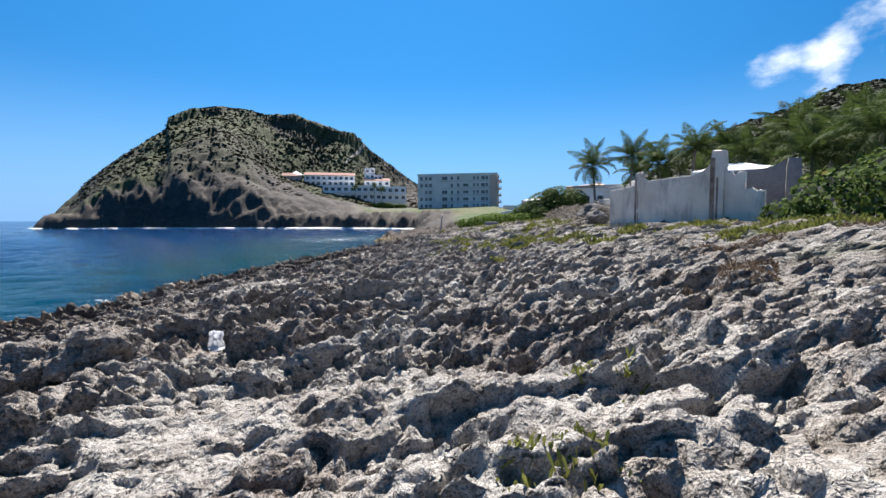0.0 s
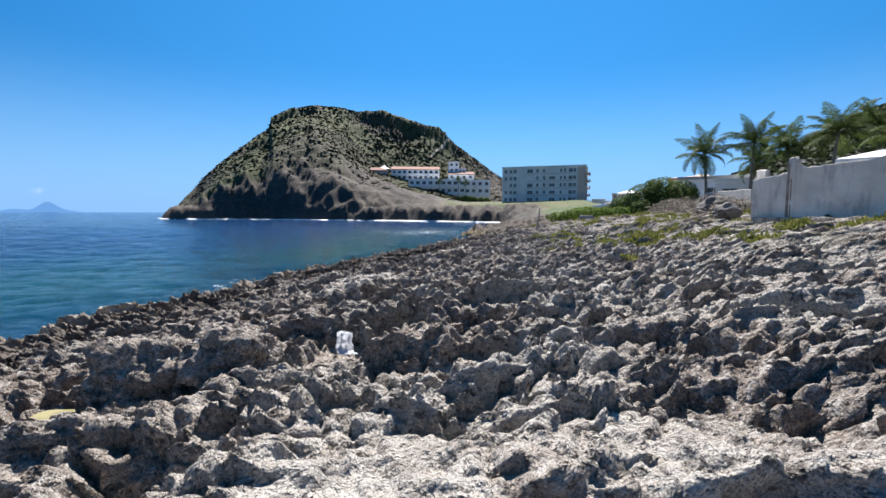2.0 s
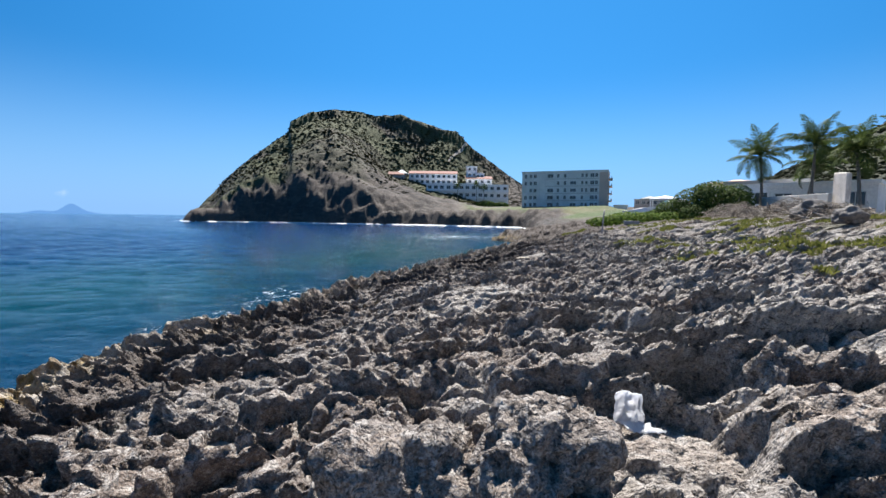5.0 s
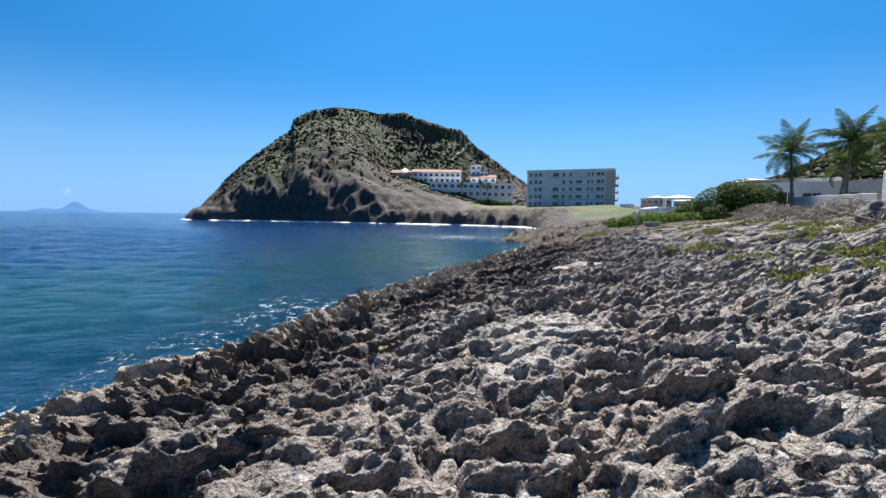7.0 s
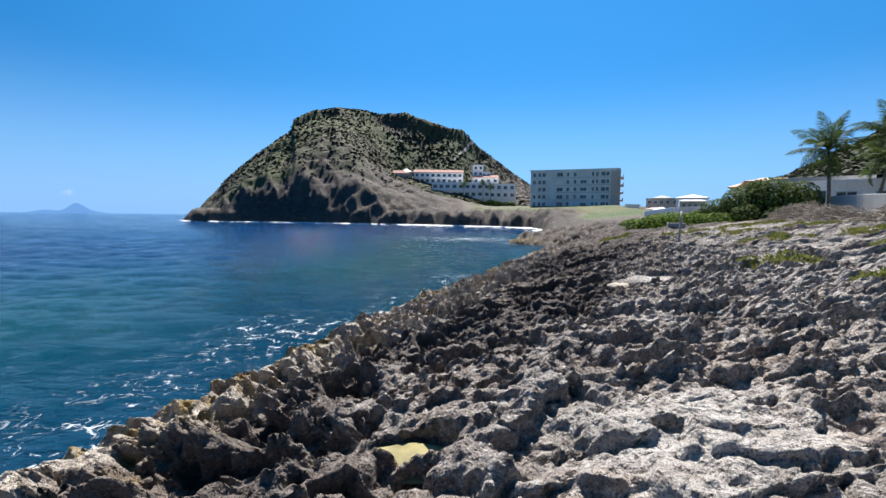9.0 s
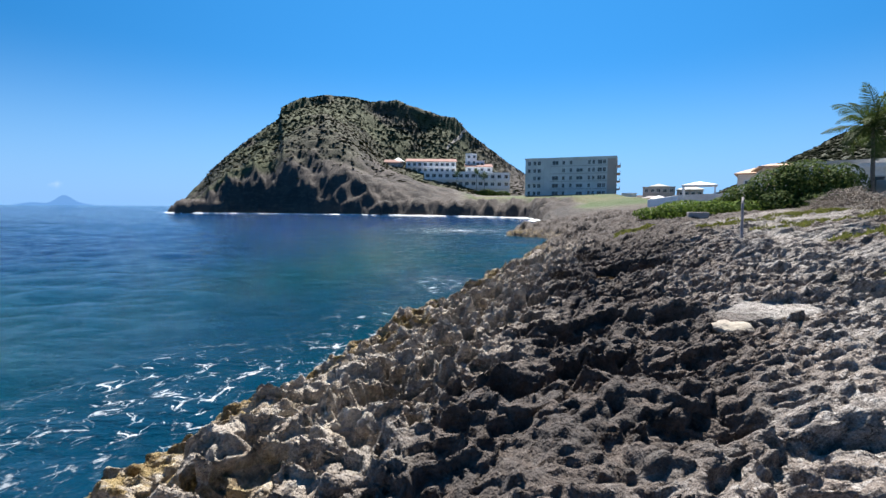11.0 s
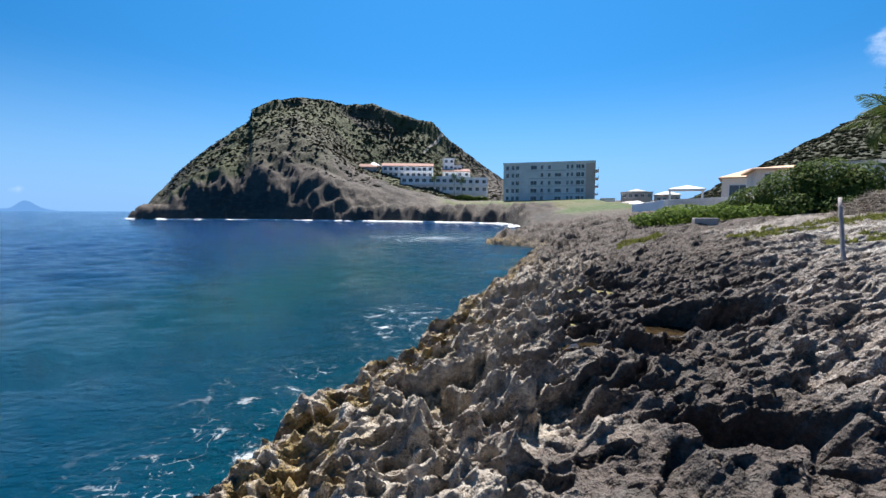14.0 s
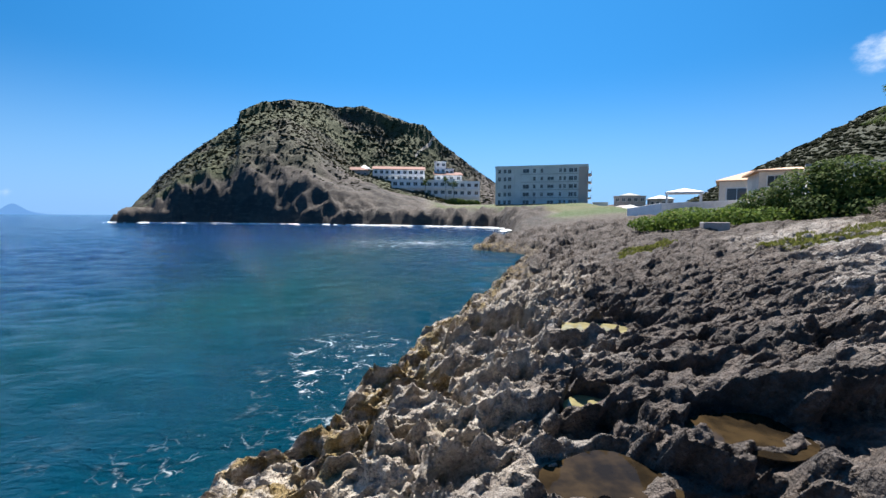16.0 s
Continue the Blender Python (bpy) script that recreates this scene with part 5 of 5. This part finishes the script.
def brush_heap(x, y, rx, ry, high, count, seed):
    """A tangled heap of dead branches and twigs."""
    r2 = np.random.default_rng(seed)
    z0 = ground_at(x, y)
    ob = thing("brush_heap", "tangled grey-brown heap of dead branches and twigs on the shore", "brush heap", (x, y, z0), group="brush heaps")
    ang, rad = r2.uniform(0, 6.28, count), np.sqrt(r2.random(count))
    px, py = rx * rad * np.cos(ang), ry * rad * np.sin(ang)
    pz = land(x + px, y + py)[0] - z0 + high * (1 - rad ** 2) * r2.random(count)
    way = r2.normal(size=(count, 3)) * (1, 1, 0.35)
    way /= np.linalg.norm(way, axis=1)[:, None]
    half = way * (0.12 + 0.5 * r2.random((count, 1)) ** 2)
    mid = np.stack([px, py, pz], -1)
    side = np.cross(way, r2.normal(size=(count, 3)))
    side *= (0.006 + 0.016 * r2.random((count, 1)) ** 2) / (np.linalg.norm(side, axis=1)[:, None] + 1e-6)
    up = np.cross(way, side)
    bend = mid + r2.normal(size=(count, 3)) * 0.05
    v = np.stack([mid - half + side, mid - half - side, mid - half + up, bend + side, bend - side, bend + up, mid + half], 1)
    f = [(7 * i + a2, 7 * i + b2, 7 * i + c2) for i in range(count) for a2, b2, c2 in ((0, 1, 4), (0, 4, 3), (1, 2, 5), (1, 5, 4), (2, 0, 3), (2, 3, 5), (3, 4, 6), (4, 5, 6), (5, 3, 6))]
    piece("dead_brush", tri_mesh("dead_brush", v.reshape(-1, 3), np.array(f), BRUSHWOOD), ob)


for spot in ((21.6, 41.5, 2.0, 1.6, 0.8, 1500, 1), (23.4, 46.4, 2.2, 1.8, 1.0, 1800, 2), (19.6, 35.2, 2.2, 1.6, 0.9, 1600, 3), (25.4, 47.8, 1.6, 1.4, 1.1, 1200, 4), (16.9, 29.6, 1.8, 1.3, 0.6, 1200, 5)):
    brush_heap(*spot)


# ---- houses ----
def window(parent, x, y, z, w, h, face, glass=None, sill=True):
    """A framed window on a wall; face: the wall's outward turn in degrees (0 looks to -y)."""
    fr = 0.07 * max(w, 0.8)
    v, f = boxes([(-w / 2 - fr, -0.06, -h / 2 - fr, -w / 2, 0.05, h / 2 + fr), (w / 2, -0.06, -h / 2 - fr, w / 2 + fr, 0.05, h / 2 + fr),
                  (-w / 2, -0.06, h / 2, w / 2, 0.05, h / 2 + fr), (-w / 2, -0.06, -h / 2 - fr, w / 2, 0.05, -h / 2), (-0.03, -0.05, -h / 2, 0.03, 0.04, h / 2)])
    ob = piece("window", mesh_of("window", v, f, FRAME), parent, pose(x, y, z, 0, 0, face))
    v, f = boxes([(-w / 2, -0.012, -h / 2, w / 2, 0.0, h / 2)])
    piece("pane", mesh_of("pane", v, f, glass or GLASS), ob)
    if sill:
        v, f = boxes([(-w / 2 - 0.12, -0.16, -h / 2 - fr - 0.08, w / 2 + 0.12, -0.06, -h / 2 - fr)])
        piece("sill", mesh_of("sill", v, f, CONCRETE), ob)
    return ob


def apartment_building():
    ob = thing("apartment_building", "five-storey grey concrete apartment building with rows of windows", "building", (36.6, 207.0, 7.0), math.degrees(math.atan2(-13.5, 31.9)))
    L, Dp, T = 34.6, 14.0, 15.4
    v, f = boxes([(0, 0, -3, L, Dp, T)])
    piece("wall", mesh_of("wall", v, f, GREYWALL), ob)
    v, f = boxes([(L - 0.01, 0.4, -3, L + 0.25, Dp - 0.4, T - 0.3), (L - 3.0, -0.18, -3, L - 0.05, -0.004, T - 0.4)])
    piece("end_wall", mesh_of("end_wall", v, f, PINKWALL), ob, None, "pinkish end bay")
    v, f = boxes([(-0.25, -0.3, T, L + 0.3, 0.15, T + 0.55), (-0.25, Dp - 0.15, T, L + 0.3, Dp + 0.3, T + 0.55), (-0.25, 0.15, T, 0.15, Dp - 0.15, T + 0.55), (L - 0.1, 0.15, T, L + 0.3, Dp - 0.15, T + 0.55)])
    piece("parapet", mesh_of("parapet", v, f, GREYWALL), ob)
    v, f = boxes([(0.15, 0.15, T, L - 0.1, Dp - 0.15, T + 0.1)])
    piece("roof", mesh_of("roof", v, f, CONCRETE), ob)
    # proud dark boxes whose colour stands in for shade in a ground-level recess
    v, f = boxes([(-0.15, -0.5, -0.6, 7.2, -0.004, 0.35), (7.2, -0.3, -0.4, L * 0.75, -0.004, 0.1)])
    piece("plinth", mesh_of("plinth", v, f, DARKHOUSE), ob, None, "dark projecting base, coloured for a shaded recess")
    v, f = boxes([(6.9, -0.35, 0.2, 7.5, -0.004, T), (9.6, -0.35, 0.2, 10.0, -0.004, T), (-0.1, -0.5, 6.15, 6.9, -0.004, 6.6)])
    piece("pilaster", mesh_of("pilaster", v, f, GREYWALL), ob)
    for row in range(5):
        z = 1.9 + row * 3.0
        v, f = boxes([(10.1, -0.10, z - 1.42, L - 3.1, -0.003, z - 1.2)])
        piece("floor_band", mesh_of("floor_band", v, f, CONCRETE), ob)
        cols = [(1.6, 1.0), (3.8, 1.0), (5.6, 1.2), (12.0, 2.3), (15.2, 0.9), (18.0, 0.9), (21.3, 2.3), (24.9, 0.8), (26.5, 0.8), (28.8, 1.5), (30.4, 1.0)]
        for n, (x, w2) in enumerate(cols):
            if (row * 7 + n * 5) % 11 in (3,):
                continue
            window(ob, x, -0.03, z, w2, 1.45 if n != 6 else 1.2, 0, None, n % 3 == 0)
        if row in (0, 3):
            window(ob, 8.4, -0.03, z + 0.6, 1.0, 0.9, 0, FRAME, False)
        v, f = boxes([(L + 0.25, 1.0, z - 1.5, L + 1.5, 5.2, z - 1.28), (L + 0.25, 8.0, z - 1.5, L + 1.5, 12.6, z - 1.28), (L + 1.4, 1.0, z - 1.28, L + 1.5, 5.2, z - 0.4), (L + 1.4, 8.0, z - 1.28, L + 1.5, 12.6, z - 0.4)])
        piece("balcony", mesh_of("balcony", v, f, PINKWALL), ob)
    return ob


apartment_building()


def block(name, label, x, y, z, w, d, h, rz, wall_mat, roof_mat, roof="flat", rows=1, cols=6, win=(1.1, 1.2), deep=5.0, group="", balcony=False, rise=1.6):
    """A rendered house: body, roof, and windows on the front (towards -y of its own axes)."""
    ob = thing(name, label, "house", (x, y, z), rz, group)
    v, f = boxes([(-w / 2, 0, -deep, w / 2, d, h)])
    piece("wall", mesh_of("wall", v, f, wall_mat), ob)
    if roof == "flat":
        v, f = boxes([(-w / 2 - 0.2, -0.2, h, w / 2 + 0.2, d + 0.2, h + 0.35)])
        piece("roof", mesh_of("roof", v, f, roof_mat), ob)
    elif roof == "shed":
        e2 = 0.5
        v = [(-w / 2 - e2, -e2, h), (w / 2 + e2, -e2, h), (w / 2 + e2, d + e2, h + rise), (-w / 2 - e2, d + e2, h + rise), (-w / 2 - e2, -e2, h + 0.22), (w / 2 + e2, -e2, h + 0.22), (w / 2 + e2, d + e2, h + rise + 0.22), (-w / 2 - e2, d + e2, h + rise + 0.22)]
        f = [(0, 3, 2, 1), (4, 5, 6, 7), (0, 1, 5, 4), (1, 2, 6, 5), (2, 3, 7, 6), (3, 0, 4, 7)]
        piece("roof", mesh_of("roof", v, f, roof_mat), ob)
    else:
        e2, r2 = 0.55, min(w, d) / 2 * 0.98
        v = [(-w / 2 - e2, -e2, h), (w / 2 + e2, -e2, h), (w / 2 + e2, d + e2, h), (-w / 2 - e2, d + e2, h),
             (-w / 2 - e2, -e2, h + 0.18), (w / 2 + e2, -e2, h + 0.18), (w / 2 + e2, d + e2, h + 0.18), (-w / 2 - e2, d + e2, h + 0.18)]
        if w >= d:
            v += [(-w / 2 + r2, d / 2, h + rise), (w / 2 - r2, d / 2, h + rise)]
            f = [(0, 3, 2, 1), (0, 1, 5, 4), (1, 2, 6, 5), (2, 3, 7, 6), (3, 0, 4, 7), (4, 5, 9, 8), (5, 6, 9), (6, 7, 8, 9), (7, 4, 8)]
        else:
            v += [(0, r2, h + rise), (0, d - r2, h + rise)]
            f = [(0, 3, 2, 1), (0, 1, 5, 4), (1, 2, 6, 5), (2, 3, 7, 6), (3, 0, 4, 7), (4, 5, 8), (5, 6, 9, 8), (6, 7, 9), (7, 4, 8, 9)]
        piece("roof", mesh_of("roof", v, f, roof_mat), ob)
    for r in range(rows):
        for k in range(cols):
            window(ob, -w / 2 + w * (k + 0.5) / cols + 0.15 * math.sin(k * 5 + r), -0.03, h * (r + 0.55) / rows, min(win[0], w / cols * 0.55), min(win[1], h / rows * 0.5), 0, None, False)
        if balcony:
            bz = h * r / rows
            v, f = boxes([(-w / 2, -1.3, bz - 0.12, w / 2, -0.003, bz + 0.08), (-w / 2, -1.3, bz + 0.08, w / 2, -1.2, bz + 0.75)])
            piece("balcony", mesh_of("balcony", v, f, wall_mat), ob)
    return ob


for x, y, z in ((10.6, 250.5, 19.5), (20.5, 250.0, 20.5), (24.5, 250.5, 19.0)):
    palm(x, y, z, 0.03, x * 40, 14, 1.2)

# white apartments on the headland's shoulder
block("apartment_house", "long white apartment block with red roof edge on the hillside", -2.6, 268.0, 18.4, 27.0, 9, 9.0, 0, WHITE, REDROOF, "shed", 3, 9, (1.5, 1.5), 8, "hillside apartments", True, 2.4)
block("apartment_house", "white two-storey apartment block above the cove", 9.4, 258.0, 13.2, 31.0, 9, 8.0, 0, WHITE, WHITE, "flat", 2, 9, (1.9, 1.6), 8, "hillside apartments", True)
block("apartment_house", "white three-level apartment block above the cove", 31.4, 257.5, 13.0, 14.0, 9, 7.8, 0, WHITE, WHITE, "flat", 2, 4, (1.7, 1.6), 8, "hillside apartments", True)
block("apartment_house", "white upper block with red roof edge on the hillside", 23.6, 270.0, 18.6, 14.5, 8, 6.4, 0, WHITE, REDROOF, "shed", 2, 4, (1.5, 1.4), 8, "hillside apartments", True, 2.2)
block("tower_house", "small white tower house with stepped terraces", 19.8, 276.0, 23.0, 6.0, 6, 9.6, 0, WHITE, WHITE, "flat", 3, 2, (1.3, 1.4), 8, "hillside apartments")
block("tower_house", "small white terrace house beside the tower", 24.6, 276.5, 22.0, 5.0, 5, 6.8, 0, WHITE, WHITE, "flat", 2, 2, (1.3, 1.3), 8, "hillside apartments")
block("villa", "reddish-brown villa with white gable on the hillside", -24.8, 268.0, 22.6, 12.5, 7, 4.2, 4, PINKWALL, REDROOF, "hip", 1, 4, (1.3, 1.3), 7, "", False, 2.0)
block("villa", "white gabled pavilion on the hillside", -21.0, 271.0, 26.0, 5.5, 6, 1.8, -8, WHITE, WHITE, "hip", 1, 2, (0.9, 0.9), 6, "", False, 2.4)
block("retaining_wall", "curved grey retaining terrace below the apartments", -8.2, 255.5, 11.5, 12.0, 4, 5.0, 6, CONCRETE, CONCRETE, "flat", 0, 0)
block("hilltop_house", "long white house on top of the headland", 4.5, 330.0, 60.6, 9.0, 6, 2.2, -6, WHITE, WHITE, "flat", 1, 4)
block("hilltop_house", "small white house near the top of the headland", 14.5, 328.0, 56.6, 5.0, 5, 2.0, -6, WHITE, WHITE, "hip", 1, 2, (0.9, 0.9), 4, "", False, 0.8)


def road_cut():
    """The pale track that climbs the headland's shoulder."""
    v, f = [], []
    for i in range(13):
        k = i / 12
        xr, w2 = 7 + 21 * k, 1.2
        y = 291 + 36 * k
        x = 1 + (xr - 1) * (y - 20) / 310
        for off in (-w2, w2):
            z = lie(np.array([x]), np.array([y + off]))[0][0]
            v.append((x, y + off, z + 0.35))
    for i in range(12):
        f.append((2 * i, 2 * i + 2, 2 * i + 3, 2 * i + 1))
    ob = new("track", mesh_of("track", v, f, SAND))
    md = ob.modifiers.new("thick", "SOLIDIFY")
    md.thickness = 0.9
    tagged(ob, "pale dirt track cut into the hillside", "road", kind="structure")


road_cut()

# houses of the village behind the shore
block("far_house", "dark unfinished flat-roofed house in the village", 92.0, 207.0, 3.3, 12, 8, 8.4, -25, DARKHOUSE, CONCRETE, "flat", 3, 5, (1.4, 1.3), 3, "village houses")
block("far_house", "dark brown house with a low hipped roof", 103.0, 203.0, 3.3, 9, 8, 7.4, -25, PINKWALL, GREYWALL, "hip", 2, 4, (1.2, 1.2), 3, "village houses")
block("far_house", "tall grey house with a low hipped roof in the village", 96.5, 216.0, 3.3, 7, 7, 9.2, -25, GREYWALL, CONCRETE, "hip", 2, 3, (1.3, 1.3), 3, "village houses", False, 1.4)
block("far_house", "low brown shed in front of the village houses", 86.0, 200.0, 3.3, 7, 5, 3.8, -25, PINKWALL, DARKHOUSE, "hip", 1, 2, (1.0, 0.9), 3, "village houses", False, 1.0)
block("far_house", "pale small house beside the apartment building", 78.0, 203.0, 3.3, 5.5, 6, 5.6, -22, WHITE, WHITE, "flat", 1, 3, (1.0, 1.0), 3, "village houses")
block("far_house", "beige low house in the village", 84.0, 190.0, 3.3, 6.0, 6, 3.2, -22, BEIGE, GREYWALL, "hip", 1, 3, (1.0, 1.0), 3, "village houses")
block("villa", "beige villa with a wide orange tile roof", 57.2, 97.4, 4.4, 10.0, 9, 4.7, -37, BEIGE, ORANGEROOF, "hip", 1, 2, (3.2, 1.9), 3, "", False, 2.0)
block("villa", "beige two-storey villa with a low orange tile roof above the thicket", 42.0, 72.5, 3.6, 7.4, 7, 4.35, -30, BEIGE, ORANGEROOF, "hip", 2, 3, (1.2, 1.1), 3, "", False, 0.75)
block("house", "white flat-roofed house among the palms", 36.0, 60.0, 3.4, 7.5, 7, 3.6, -42, WHITE, CONCRETE, "flat", 1, 3, (1.4, 1.2), 2)
block("house", "white flat-roofed house behind the garden wall", 36.0, 53.0, 3.4, 8.0, 6, 2.9, -50, WHITE, WHITE, "flat", 1, 3, (1.3, 1.2), 2)
block("house", "white house with a pale hipped roof behind the palms", 31.2, 35.6, 3.6, 4.6, 4.6, 2.7, -45, WHITE, WHITE, "hip", 1, 3, (1.2, 1.1), 2, "", False, 1.0)


def pergola():
    """A white terrace canopy on posts on its low white wall."""
    ob = thing("pergola", "white roofed terrace canopy on slim posts", "pergola", (39.2, 87.9, 4.0), -32)
    v, f = boxes([(-2.3, -1.6, 2.35, 2.3, 1.9, 2.55)])
    v += [(-2.3, -1.6, 2.55), (2.3, -1.6, 2.55), (2.3, 1.9, 2.55), (-2.3, 1.9, 2.55), (0, 0.15, 3.1)]
    f += [(8, 9, 12), (9, 10, 12), (10, 11, 12), (11, 8, 12)]
    piece("canopy", mesh_of("canopy", v, f, WHITE), ob)
    for x in (-2.1, 2.0):
        for y in (-1.45, 1.7):
            v, f = boxes([(x - 0.09, y - 0.09, -1.2, x + 0.09, y + 0.09, 2.345)])
            piece("post", mesh_of("post", v, f, WHITE), ob)
    v, f = boxes([(-2.0, -1.5, 0.9, 1.9, -1.42, 1.0)])
    piece("rail", mesh_of("rail", v, f, WHITE), ob)


pergola()


def white_wall():
    ob = thing("white_garden_wall", "low white rendered garden wall above the shore", "wall")
    wall_run("wall_panel", ob, (35.4, 96.0), (37.0, 89.5), 2.6, 1.9, 2.5, 0.25, WHITE, 0.02, 12)
    wall_run("wall_panel", ob, (37.0, 89.5), (52.0, 84.0), 2.6, 2.5, 3.2, 0.25, WHITE, 0.02, 13)


white_wall()


def concrete_block():
    ob = new("concrete_block", mesh_of("concrete_block", *boxes([(-0.65, -0.4, -0.4, 0.65, 0.4, 0.42)]), DARKHOUSE))
    md = ob.modifiers.new("edge", "BEVEL")
    md.width, md.segments = 0.04, 2
    ob.matrix_world = pose(18.4, 52.4, ground_at(18.4, 52.4) + 0.02, 0, 0, -20)
    tagged(ob, "weathered grey concrete block at the bushes' edge", "concrete block")


concrete_block()


def mast():
    x, y = 276.0, 194.0
    z0 = lie(np.array([x]), np.array([y]))[0][0]
    ob = thing("radio_mast", "thin steel radio mast on the hilltop", "mast", (x, y, float(z0)))
    tv, tf = tube([(0, 0, -1), (0, 0, 9)], [0.35, 0.25], 6)
    piece("pole", mesh_of("pole", tv, tf, STEEL), ob)
    v, f = boxes([(-0.9, -0.5, 7.0, 0.9, 0.5, 9.6)])
    piece("antenna", mesh_of("antenna", v, f, STEEL), ob)


mast()
